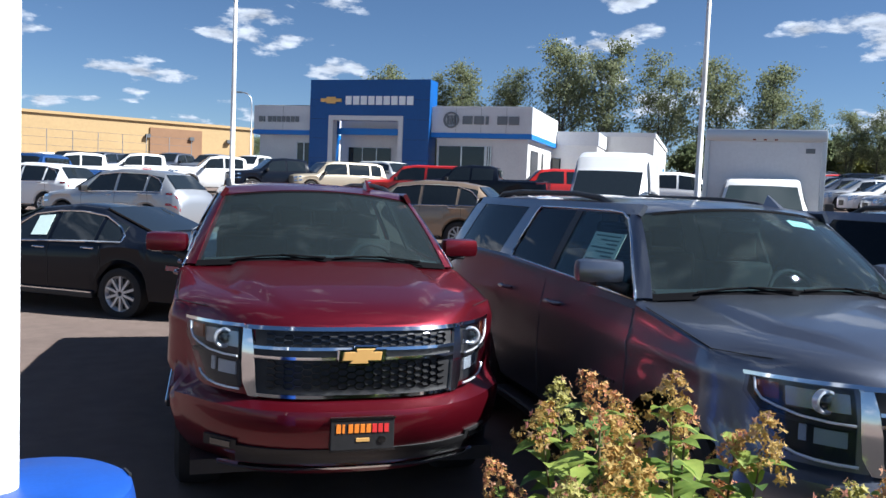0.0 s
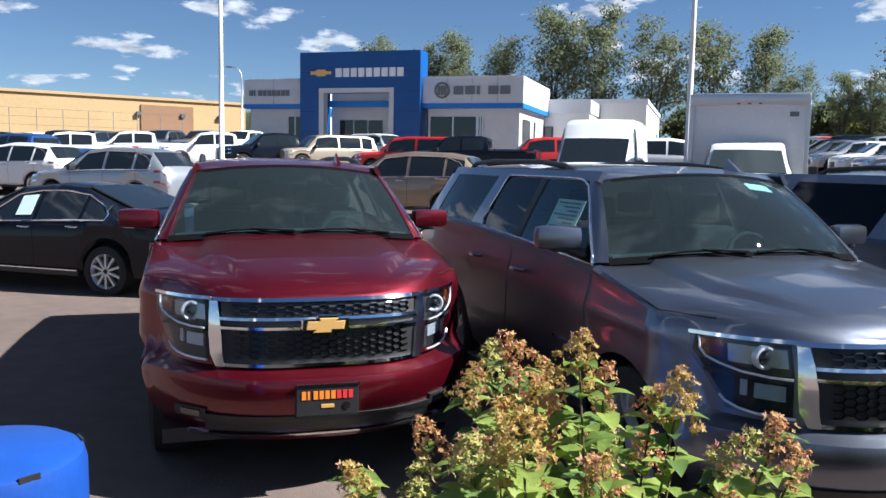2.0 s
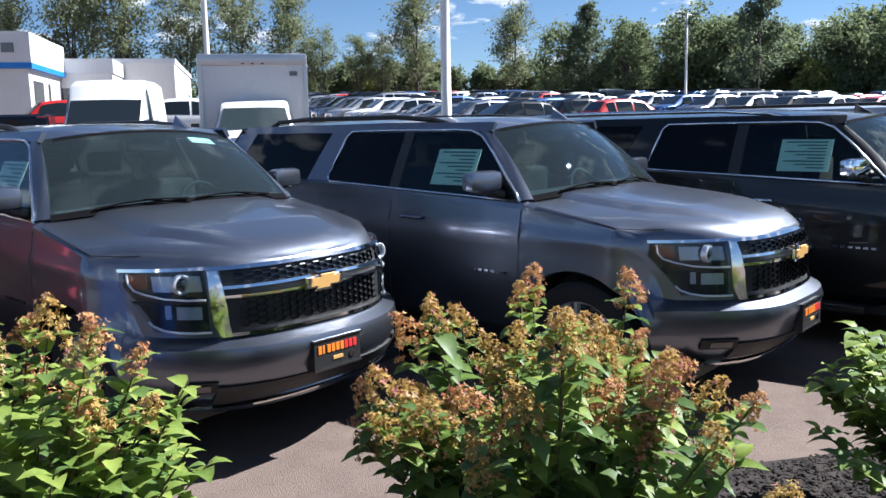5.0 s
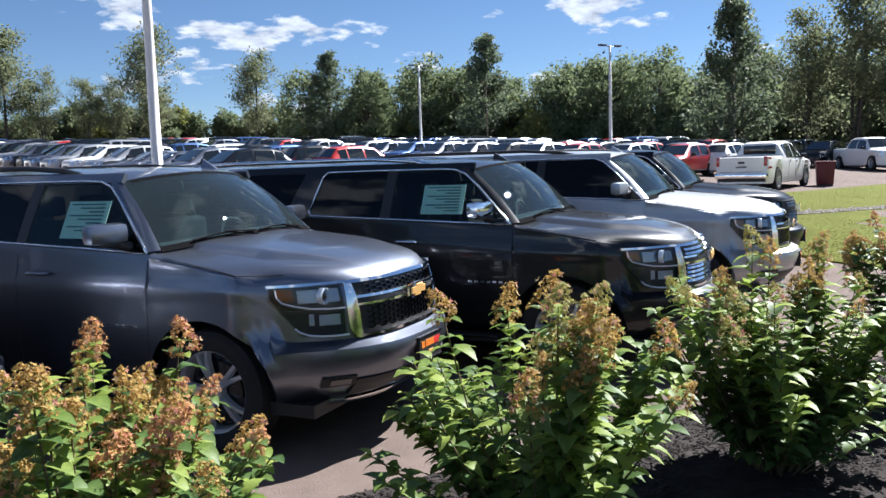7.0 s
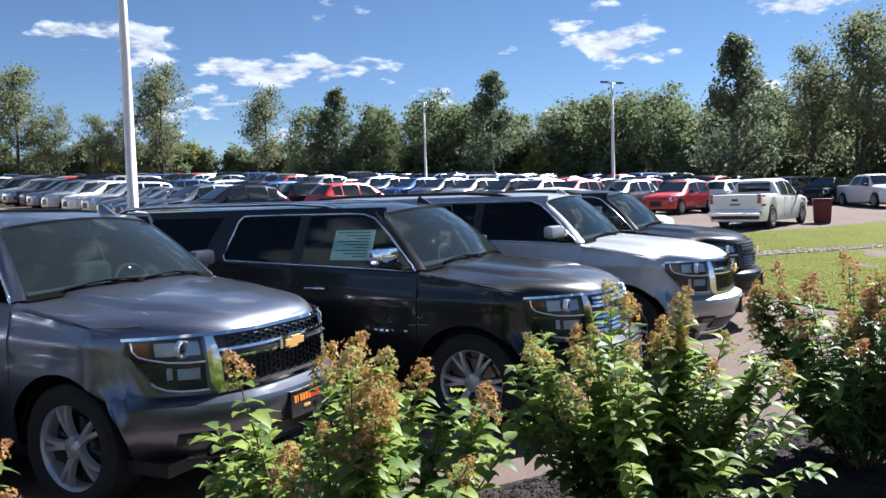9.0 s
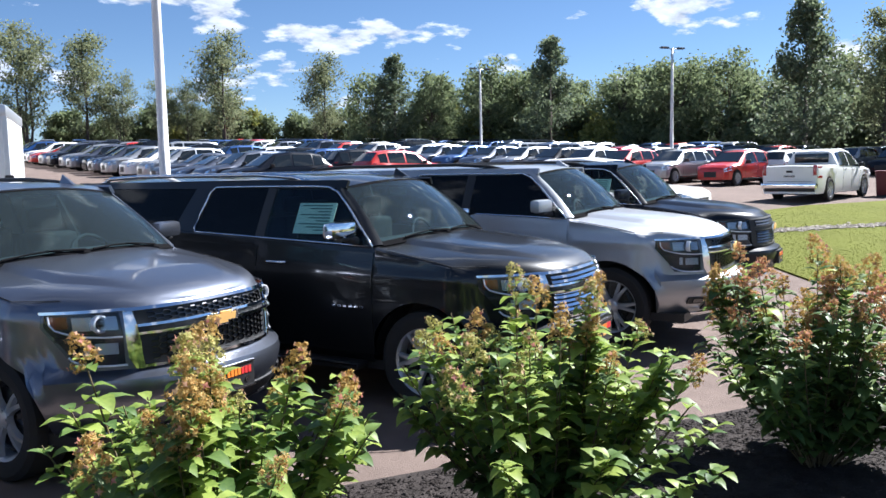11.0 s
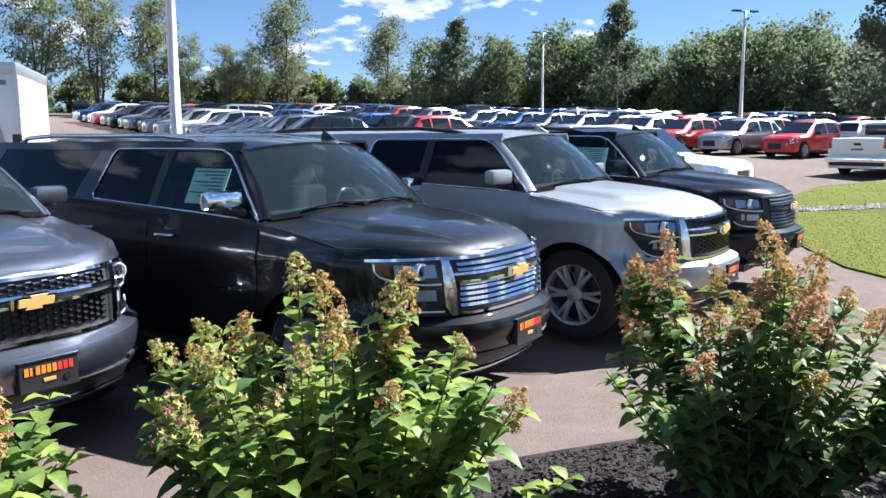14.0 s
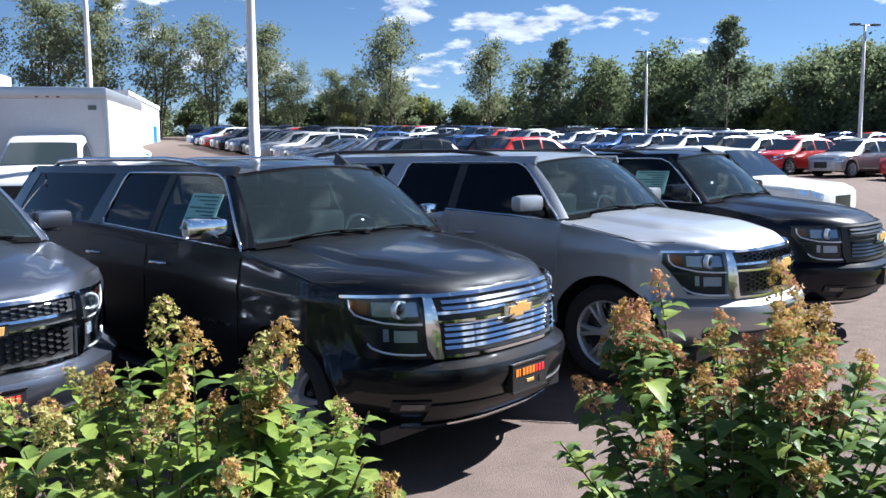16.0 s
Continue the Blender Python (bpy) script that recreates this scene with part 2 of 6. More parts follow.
# darker green, carries the shade inside the shrubs as colour
M_leafdark = leaf_mat("dark shaded hydrangea leaf", (0.065, 0.125, 0.035), (0.16, 0.235, 0.062), 0.4, 0.5, 0.33)
M_sterile = leaf_mat("large pink floret", (0.52, 0.20, 0.17), (0.50, 0.36, 0.20), 0.35, 0.7)
M_flower = leaf_mat("tan floret", (0.36, 0.20, 0.05), (0.56, 0.42, 0.15), 0.4, 0.7)
M_flowerpink = leaf_mat("pink floret", (0.48, 0.18, 0.10), (0.54, 0.38, 0.14), 0.3, 0.7)
M_flowercream = leaf_mat("cream floret", (0.30, 0.29, 0.07), (0.50, 0.44, 0.17), 0.3, 0.7)
M_poplar = leaf_mat("poplar leaf", (0.14, 0.165, 0.09), (0.25, 0.27, 0.15), 0.5, 0.8)
M_tree = leaf_mat("tree leaf", (0.12, 0.155, 0.085), (0.22, 0.26, 0.13), 0.5, 0.8)
M_treeyellow = leaf_mat("light tree leaf", (0.15, 0.18, 0.05), (0.27, 0.27, 0.08), 0.35)
M_conifer = leaf_mat("conifer needle", (0.10, 0.135, 0.085), (0.19, 0.225, 0.13), 0.45, 0.6)
M_hill = mat("far woods", (0.05, 0.075, 0.045), 0.95, vary=0.3, scale=0.05)
M_blade = leaf_mat("grass blade", (0.108, 0.12, 0.025), (0.125, 0.135, 0.03), 0.35, 0.8, 0.03)


# ---- building blocks ----
def part(name, bm, material, parent=None, label="", smooth=None):
    """Link a bmesh as one mesh object under a thing or a part."""
    me = bpy.data.meshes.new(name)
    bm.normal_update()
    bm.to_mesh(me)
    bm.free()
    for m in material if isinstance(material, (list, tuple)) else (material,):
        me.materials.append(m)
    if smooth is not None:
        me.polygons.foreach_set("use_smooth", [True] * len(me.polygons))
        me.set_sharp_from_angle(angle=radians(smooth))
    ob = new(name, me)
    if parent:
        ob.parent = parent
    if label:
        ob["label"] = label
    return ob


def thing(name, m, label, category, group="", kind=""):
    ob = new(name)
    ob.matrix_basis = m
    return tagged(ob, label, category, group, kind)


def box(bm, x0, x1, y0, y1, z0, z1, bevel=0.0, mi=0, m=None):
    before = set(bm.faces)
    r = bmesh.ops.create_cube(bm, size=1)
    for v in r["verts"]:
        v.co = Vector((x0 + (v.co.x + 0.5) * (x1 - x0), y0 + (v.co.y + 0.5) * (y1 - y0), z0 + (v.co.z + 0.5) * (z1 - z0)))
    if bevel:
        es = list({e for v in r["verts"] for e in v.link_edges})
        bmesh.ops.bevel(bm, geom=es, offset=bevel, segments=2, affect="EDGES", profile=0.6)
    fresh = [f for f in bm.faces if f not in before]
    for f in fresh:
        f.material_index = mi
    if m:
        bmesh.ops.transform(bm, matrix=m, verts=list({v for f in fresh for v in f.verts}))
    return bm


def boxed(*a, **k):
    return box(bmesh.new(), *a, **k)


def grid(bm, rows, closed=False, mi=0):
    """Quads between rows of points; returns the rows of vertices."""
    vs = [[bm.verts.new(p) for p in row] for row in rows]
    for a, b in zip(vs, vs[1:]):
        n = len(a)
        for i in range(n if closed else n - 1):
            j = (i + 1) % n
            try:
                bm.faces.new((a[i], a[j], b[j], b[i])).material_index = mi
            except ValueError:
                pass
    return vs


def slab(rows, off=0.0, thick=0.01, bm=None, mi=0):
    """A solid sheet over a grid of points: its outer face lies off outside the points, and it is thick deep."""
    bm = bm or bmesh.new()
    n, k = len(rows), len(rows[0])
    P = [[Vector(p) for p in r] for r in rows]
    N = []
    for i in range(n):
        N.append([])
        for j in range(k):
            du = P[min(i + 1, n - 1)][j] - P[max(i - 1, 0)][j]
            dv = P[i][min(j + 1, k - 1)] - P[i][max(j - 1, 0)]
            c = du.cross(dv)
            N[-1].append(c.normalized() if c.length > 1e-12 else Vector((0, 0, 1)))
    outer = [[bm.verts.new(P[i][j] + N[i][j] * off) for j in range(k)] for i in range(n)]
    inner = [[bm.verts.new(P[i][j] + N[i][j] * (off - thick)) for j in range(k)] for i in range(n)]

    def f(*v):
        try:
            bm.faces.new(v).material_index = mi
        except ValueError:
            pass
    for i in range(n - 1):
        for j in range(k - 1):
            f(outer[i][j], outer[i + 1][j], outer[i + 1][j + 1], outer[i][j + 1])
            f(inner[i][j], inner[i][j + 1], inner[i + 1][j + 1], inner[i + 1][j])
    for i in range(n - 1):
        f(outer[i][0], inner[i][0], inner[i + 1][0], outer[i + 1][0])
        f(outer[i][-1], outer[i + 1][-1], inner[i + 1][-1], inner[i][-1])
    for j in range(k - 1):
        f(outer[0][j], outer[0][j + 1], inner[0][j + 1], inner[0][j])
        f(outer[-1][j], inner[-1][j], inner[-1][j + 1], outer[-1][j + 1])
    bmesh.ops.recalc_face_normals(bm, faces=bm.faces[:]) if n * k < 400 else None
    return bm


def tube(bm, pts, r, sides=8, mi=0, r1=None, cap=True):
    pts = [Vector(p) for p in pts]
    rings = []
    for i, p in enumerate(pts):
        d = (pts[min(i + 1, len(pts) - 1)] - pts[max(i - 1, 0)]).normalized()
        a = d.orthogonal().normalized() if abs(d.z) > 0.9 else d.cross(Vector((0, 0, 1))).normalized()
        b = d.cross(a)
        rr = r if r1 is None else r + (r1 - r) * i / (len(pts) - 1)
        rings.append([bm.verts.new(p + (a * math.cos(q) + b * math.sin(q)) * rr) for q in (2 * math.pi * k / sides for k in range(sides))])
    for a, b in zip(rings, rings[1:]):
        for k in range(sides):
            f = bm.faces.new((a[k], a[(k + 1) % sides], b[(k + 1) % sides], b[k]))
            f.material_index, f.smooth = mi, True
    if cap:
        for ring in (rings[0], rings[-1]):
            bm.faces.new(ring).material_index = mi
    return bm


def lathe(bm, profile, sides=28, axis="x", mi=0):
    """Turn (along, radius) pairs round an axis."""
    rows = []
    for a, r in profile:
        row = []
        for k in range(sides):
            q = 2 * math.pi * k / sides
            c, s = r * math.cos(q), r * math.sin(q)
            row.append((a, c, s) if axis == "x" else (c, s, a))
        rows.append(row)
    return grid(bm, rows, closed=True, mi=mi)


def lerp(a, b, t):
    return a + (b - a) * t


def table(points, x):
    """Piecewise linear."""
    for (x0, *a), (x1, *b) in zip(points, points[1:]):
        if x <= x1:
            t = max(0.0, (x - x0) / (x1 - x0))
            return [lerp(p, q, t) for p, q in zip(a, b)]
    return list(points[-1][1:])


SITE = radians(-27.8)
US, VS = Vector((math.cos(SITE), math.sin(SITE), 0)), Vector((-math.sin(SITE), math.cos(SITE), 0))


def site(u, v, z=0.0):
    return US * u + VS * v + Vector((0, 0, z))


def rise(x, y):
    """Height of the ground: level at the front row, rising gently to the building and the back lot."""
    s = 0.021 * (x - 8) + 0.045 * (y - 2)
    soft = 0.5 * (s + math.sqrt(s * s + 0.003)) if s > -3 else 0.0
    return 0.06 + min(soft, 5.0)


# ---- ground ----
def ground_sheet():
    bm = bmesh.new()
    xs = [-2500, -900, -400, -200] + [-120 + 4 * i for i in range(71)] + [200, 400, 900, 2500]
    ys = [-2500, -900, -300, -120, -60, -40] + [-24 + 4 * i for i in range(50)] + [240, 400, 900, 2500]
    grid(bm, [[(x, y, rise(x, y)) for y in ys] for x in xs])
    bmesh.ops.recalc_face_normals(bm, faces=bm.faces[:])
    if bm.faces[:][0].normal.z < 0:
        bmesh.ops.reverse_faces(bm, faces=bm.faces[:])
    tagged(part("ground", bm, M_asphalt, smooth=60), "brown grey asphalt of a large sales lot", "ground", kind="structure")


def sheet(name, pts_uv, h, material, label, category, step=0.0):
    """A flat piece of ground with a thickness, outlined in world x, y."""
    bm = bmesh.new()
    top = [bm.verts.new((x, y, rise(x, y) + h)) for x, y in pts_uv]
    bot = [bm.verts.new((x, y, rise(x, y) - 0.1)) for x, y in pts_uv]
    f = bm.faces.new(top)
    n = len(top)
    for i in range(n):
        bm.faces.new((top[i], bot[i], bot[(i + 1) % n], top[(i + 1) % n]))
    bmesh.ops.triangulate(bm, faces=[f])
    bmesh.ops.recalc_face_normals(bm, faces=bm.faces[:])
    return tagged(part(name, bm, material), label, category, kind="structure")


ground_sheet()


# ---- large sport utility vehicles of the front row ----
NOSE_D, NOSE_P, HALF = 0.85, 3.3, 0.98


def nose_shape(z):
    """Depth and power of the nose's plan: the bumper is squarer than the lamps above it."""
    k = min(1.0, max(0.0, (0.74 - z) / 0.05))
    return lerp(NOSE_D, 0.56, k), lerp(NOSE_P, 3.0, k)


def nose_y(x, z=1.0):
    d, p = nose_shape(z)
    return d * min(1.0, abs(x) / HALF) ** p


def lean(z):
    return table([(0.0, 0.16), (0.30, 0.10), (0.38, 0.02), (0.46, -0.055), (0.55, -0.10), (0.64, -0.125), (0.69, -0.105), (0.715, -0.05), (0.73, -0.01), (0.95, 0.0), (1.06, 0.03), (1.12, 0.07), (2, 0.07)], z)[0]


def face(x, z):
    """The front surface."""
    x *= 0.885
    y = nose_y(x, z)
    return Vector((x, y + lean(z) * max(0.0, 1 - y / 0.8), z))


def face_patch(x0, x1, z0, z1, off, thick, nx=8, nz=2, skew=0.0, bm=None):
    rows = [[face(lerp(x0, x1, i / nx) + skew * (j / nz), lerp(z0, z1, j / nz)) for j in range(nz + 1)] for i in range(nx + 1)]
    return slab(rows, off, thick, bm)


def suv_half(y, L):
    if y < 0.5:
        return HALF * (max(y, 0.0) / NOSE_D) ** (1 / NOSE_P)
    if y < 0.74:  # the wings swell behind the lamps
        t = (y - 0.5) / 0.24
        w0 = HALF * (0.5 / NOSE_D) ** (1 / NOSE_P)
        slope = w0 / (NOSE_P * 0.5) * 0.24  # goes on from the nose without a kink
        return w0 * (2 * t ** 3 - 3 * t * t + 1) + slope * (t ** 3 - 2 * t * t + t) + (HALF + 0.012) * (3 * t * t - 2 * t ** 3)
    if y < 1.5:
        return HALF + 0.012 * (1 - (y - 0.74) / 0.76)
    return HALF - 0.05 * max(0.0, (y - L + 0.9) / 0.9) ** 2


def suv_side(y, z, L):
    """Half width of the cabin's side."""
    return suv_half(max(y, 1.5), L) - 0.06 - 0.42 * (z - 1.29) - 0.15 * max(0, z - 1.29) ** 2


def belt(y):
    """Height of the window line, climbing a little towards the tail."""
    return 1.285 + 0.036 * min(2.2, max(0.0, y - 1.4))


def hood_z(x, y):
    """The hood: crowned, falling from the windscreen to a rounded front edge, with lower wings."""
    wing = table([(0.0, 1.10), (0.45, 1.115), (0.9, 1.195), (1.4, 1.28)], y)[0]
    d = max(0.0, y - nose_y(x))
    crown = 1.102 + 0.072 * (1 - math.exp(-d / 0.07)) + 0.134 * (d / 1.3) ** 0.9
    q = 0.5 + 0.5 * max(-1.0, min(1.0, (wing - crown) / 0.03))
    return lerp(crown, wing, q) + 0.0075 * (1 - (2 * q - 1) ** 2)


def suv_body(bm, L, wheels):
    ys = sorted(set([0.0, 0.001, 0.004, 0.012, 0.03, 0.06, 0.1, 0.15, 0.2, 0.26, 0.33, 0.40, 0.45] + [0.5 + 0.045 * i for i in range(int((L - 0.55) / 0.045))] + [1.40, 1.402, L - 0.04, L]))
    rows = []
    for y in ys:
        w = suv_half(y, L)
        zl = 0.30 if y < 0.5 else 0.34
        for yw in wheels:
            if abs(y - yw) < 0.475:
                zl = max(zl, 0.40 + math.sqrt(0.475 ** 2 - (y - yw) ** 2))
        top = hood_z(w, min(y, 1.4)) - 0.057 if y < 1.4001 else belt(y) - 0.10
        row = []
        k_ = min(1.0, max(0.0, (y - 0.40) / 0.25))
        levels = [lerp(zf, lerp(zl, top, i / 11), k_ * k_ * (3 - 2 * k_)) for i, zf in enumerate((0.30, 0.38, 0.46, 0.55, 0.64, 0.69, 0.715, 0.735, 0.87, 0.93, 0.99))]
        for i in range(11):
            levels[i] = max(levels[i], zl + 0.002 * i, levels[i - 1] + 0.002 if i else 0.0)
        for z in levels + [top]:
            ww = w
            if y < 0.74:
                d, p = nose_shape(z)
                ww = max(w, HALF * min(1.0, max(y, 0.0) / d) ** (1 / p)) if z < 0.74 else w
            x = ww - 0.05 * ((z - 0.80) / 0.5) ** 2 * min(1, w) - (0.09 * max(0.0, 0.46 - z) / 0.14 * min(1, w) if z < 0.46 else 0)
            if y > 0.48 and abs(z - 1.06) < 0.07:
                x += 0.014 * (1 - abs(z - 1.06) / 0.07)  # side crease
            row.append((max(x, 0.0), z))
        if y < 1.4001:
            e = w
            lift = 0.026 * min(1.0, max(0.0, y - 0.1) / 0.4)
            row += [(e * q, hood_z(e * q, y) + dz + lift * (1 - min(1.0, max(0.0, (q - 0.60) / 0.05)) ** 2 * (3 - 2 * min(1.0, max(0.0, (q - 0.60) / 0.05))))) for q, dz in ((0.972, -0.016), (0.945, -0.003), (0.90, 0), (0.82, 0), (0.74, 0), (0.69, 0), (0.645, 0), (0.60, 0), (0.48, 0.002), (0.34, 0.004), (0.17, 0.006), (0, 0.006))]
        else:
            zb = belt(y)
            row += [(w - 0.038, zb - 0.06), (w - 0.05, zb - 0.012), (w - 0.088, zb), (w - 0.11, zb - 0.035), (w - 0.13, 0.75)] + [(k * 0.1, 0.72) for k in (7, 6, 5, 4, 3, 2, 0)]
        pts = [(x, y + lean(z) * max(0.0, 1 - y / 0.8), z) for x, z in row]
        rows.append([(-x, yy, z) for x, yy, z in pts] + pts[::-1][1:])
    vs = grid(bm, rows)
    n = len(rows[0])
    for f in bm.faces:
        c = f.calc_center_median()
        if c.y > 1.40 and (abs(c.x) < suv_half(c.y, L) - 0.088 or c.z < 0.3):
            f.material_index = 1
    bm.faces.new(vs[-1])
    bmesh.ops.remove_doubles(bm, verts=bm.verts[:], dist=0.0005)
    bmesh.ops.recalc_face_normals(bm, faces=bm.faces[:])


def wheel_meshes(spokes, split):
    bm = bmesh.new()
    lathe(bm, [(-0.12, 0.27), (-0.135, 0.30), (-0.14, 0.36), (-0.115, 0.395), (-0.06, 0.403), (0.06, 0.403), (0.115, 0.395), (0.14, 0.36), (0.135, 0.30), (0.12, 0.27)], 40)
    tyre = bm
    rim = bmesh.new()
    lathe(rim, [(-0.10, 0.255), (-0.12, 0.275), (-0.125, 0.28), (-0.112, 0.262), (-0.07, 0.25), (0.09, 0.245)], 40)
    for k in range(spokes):
        a = 2 * math.pi * k / spokes
        for d in ((-0.16, 0.16) if split else (0,)):
            rows = []
            for t in (0, 0.35, 0.7, 1.0):
                r = lerp(0.05, 0.262, t)
                w = lerp(0.024, 0.016 if split else 0.03, t)
                c = a + d * (0.35 + 0.65 * t)
                xf = -0.085 - 0.03 * math.sin(t * 2.4)
                u, v = Vector((0, math.cos(c), math.sin(c))), Vector((0, -math.sin(c), math.cos(c)))
                rows.append([Vector((xf + 0.035, 0, 0)) + u * r + v * w, Vector((xf, 0, 0)) + u * r + v * w * 0.7, Vector((xf, 0, 0)) + u * r - v * w * 0.7, Vector((xf + 0.035, 0, 0)) + u * r - v * w])
            grid(rim, rows)
    lathe(rim, [(-0.06, 0.075), (-0.10, 0.07), (-0.112, 0.045), (-0.118, 0.001)], 20)
    for k in range(6):
        a = 2 * math.pi * k / 6
        box(rim, -0.112, -0.08, 0.052, 0.068, -0.008, 0.008, m=Matrix.Rotation(a, 4, "X"))
    disc = bmesh.new()
    lathe(disc, [(-0.05, 0.001), (-0.05, 0.19), (-0.02, 0.19), (-0.02, 0.24), (0.10, 0.245), (0.10, 0.001)], 28)
    return disc, tyre, rim


def honeycomb(bm, x0, x1, z0, z1, a=0.036, b=0.016, ch=0.036):
    """Long hexagonal cells of thin bars over the front surface."""
    nz = max(1, round((z1 - z0) / ch))
    ch = (z1 - z0) / nz
    pitch = a + b
    n = int((x1 - x0) / pitch / 2)

    def bar(xa, za, xb, zb, w):
        if max(abs(xa), abs(xb)) > x1 + 0.001 or min(za, zb) < z0 - 0.002 or max(za, zb) > z1 + 0.002:
            return
        if za == zb:
            rows = [[face(xa, za - w), face(xa, za + w)], [face(xb, zb - w), face(xb, zb + w)]]
        else:
            up_ = [[face(xa - w, za), face(xa + w, za)], [face(xb - w, zb), face(xb + w, zb)]]
            rows = [r[::-1] for r in up_] if zb > za else up_
        slab(rows, 0.003, 0.014, bm)
    for i in range(-n, n + 1):
        for j in range(-1, nz + 1):
            cx, cz = i * pitch, z0 + (j + 0.5 + (0.5 if i % 2 else 0.0)) * ch
            bar(cx - a / 2, cz - ch / 2, cx + a / 2, cz - ch / 2, 0.0032)
            bar(cx + a / 2, cz - ch / 2, cx + a / 2 + b, cz, 0.003)
            bar(cx + a / 2, cz + ch / 2, cx + a / 2 + b, cz, 0.003)


def suv(name, place, paint_mat, L, label, grille="honeycomb", chrome_mirror=False, sticker=True, spokes=(5, True), badge=True, wind_sticker=False, rim_mat=None):
    root = thing(name, place, label, "car", "row of parked utility vehicles")
    dL = L - 5.18
    wheels = (0.98, 3.93 + dL * 0.68)
    bm = bmesh.new()
    suv_body(bm, L, wheels)
    body = part("body", bm, [paint_mat, M_cabin, M_plastic], root, smooth=38)
    part("underbody", boxed(-0.85, 0.85, 0.25, L - 0.12, 0.28, 0.36), M_plastic, root)
    for yw in wheels:  # wheel wells
        for s in (-1, 1):
            rr = [[(s * x, yw + 0.478 * math.cos(a), 0.40 + 0.478 * math.sin(a)) for x in (0.935 if yw > 1.5 else 0.90, 0.60, 0.595)] for a in (math.pi * k / 12 for k in range(13))]
            for q in rr:
                q[2] = (s * 0.60, yw, 0.40)
            wl = bmesh.new()
            grid(wl, rr)
            part("wheel_liner", wl, M_plastic, root)
    for s in (-1, 1):
        hood_seam = bmesh.new()
        tube(hood_seam, [(s * suv_half(y, L) * 0.955, y + lean(1.1) * (1 - y / 0.8 if y < 0.8 else 0), hood_z(suv_half(y, L) * 0.955, y) - 0.002) for y in (0.46, 0.55, 0.7, 0.9, 1.1, 1.3)], 0.003, 5)
        part("hood_seam", hood_seam, M_plastic, body)
    # doors
    for s, side in ((-1, "r"), (1, "l")):
        for y0, y1, nm in ((1.42, 2.62, "front_door"), (2.645, 3.50 + dL * 0.3, "rear_door")):
            rows = []
            for i in range(9):
                y = lerp(y0, y1, i / 8)
                zl = 0.44
                if abs(y - wheels[1]) < 0.52:
                    zl = max(zl, 0.40 + math.sqrt(0.52 ** 2 - (y - wheels[1]) ** 2))
                r = []
                for k in range(10):
                    z = lerp(zl, belt(y) - 0.05, k / 9)
                    x = suv_half(y, L) - 0.05 * ((z - 0.80) / 0.5) ** 2 + (0.014 * (1 - abs(z - 1.06) / 0.07) if abs(z - 1.06) < 0.07 else 0)
                    r.append((s * x, y, z))
                rows.append(r if s > 0 else r[::-1])
            door = part(nm, slab(rows, 0.006, 0.02), paint_mat, root, smooth=40)
            yh = y1 - 0.22
            xh = s * (suv_half(yh, L) + 0.022)
            hb = bmesh.new()
            tube(hb, [(xh - s * 0.02, yh - 0.10, 1.135), (xh + s * 0.012, yh - 0.07, 1.137), (xh + s * 0.012, yh + 0.07, 1.137), (xh - s * 0.02, yh + 0.10, 1.135)], 0.014, 8)
            part("door_handle", hb, M_chrome if chrome_mirror else paint_mat, door, "bright door handle" if chrome_mirror else "")
            if badge and nm == "front_door":
                for k in range(6):
                    yb = 1.50 + 0.055 * k
                    part("badge_bar", boxed(min(s * 0.985, s * 0.994), max(s * 0.985, s * 0.994), yb, yb + 0.035, 0.80, 0.817), M_chrome, door)
        # rocker and running board
        rb = bmesh.new()
        box(rb, min(s * 0.88, s * 1.03), max(s * 0.88, s * 1.03), 1.55, wheels[1] - 0.6, 0.30, 0.36, 0.015)
        part("running_board", rb, M_plastic, root)
        st = bmesh.new()
        box(st, min(s * 1.027, s * 1.036), max(s * 1.027, s * 1.036), 1.55, wheels[1] - 0.6, 0.335, 0.35)
        part("trim_strip", st, M_chrome, root)
    # cabin glass, pillars, roof
    N = 10

    def wind(s, t):
        a = Vector((s * 0.852, 1.27 + 0.12 * s * s, 1.333 - 0.038 * s * s))
        b = Vector((s * 0.668, 1.77 + 0.12 * s * s, 1.805 - 0.055 * s * s))
        p = a.lerp(b, t)
        bul = 0.05 * math.sin(math.pi * t) * (1 - 0.5 * s * s)
        return p + Vector((0, -0.6 * bul, 0.8 * bul))
    rows = [[wind(lerp(-1, 1, i / N), lerp(0.0, 1.0, j / 6)) for j in range(7)] for i in range(N + 1)]
    ws = part("windscreen", slab(rows, 0.0, 0.006), M_glass, root, "tinted laminated windscreen", smooth=60)
    ws.visible_shadow = False
    fr = bmesh.new()  # black band round the glass
    slab([[wind(lerp(-1, 1, i / N), j) for j in (-0.02, 0.045)] for i in range(N + 1)], 0.003, 0.004, fr)
    slab([[wind(lerp(-0.9, 0.9, i / N), j) for j in (0.965, 0.99)] for i in range(N + 1)], 0.001, 0.003, fr)
    part("windscreen_band", fr, M_band, ws)
    for k, (s0, s1) in enumerate(((-0.72, -0.02), (0.05, 0.78))):
        wb = bmesh.new()
        tube(wb, [wind(lerp(s0, s1, t), 0.03 + 0.025 * math.sin(t * 3)) + Vector((0, -0.012, 0.012)) for t in (0, 0.3, 0.6, 1)], 0.007, 6)
        tube(wb, [wind(s1, 0.0) + Vector((0, -0.03, 0.0)), wind(lerp(s0, s1, 0.5), 0.05) + Vector((0, -0.016, 0.018))], 0.006, 6)
        part("wiper", wb, M_band, root)
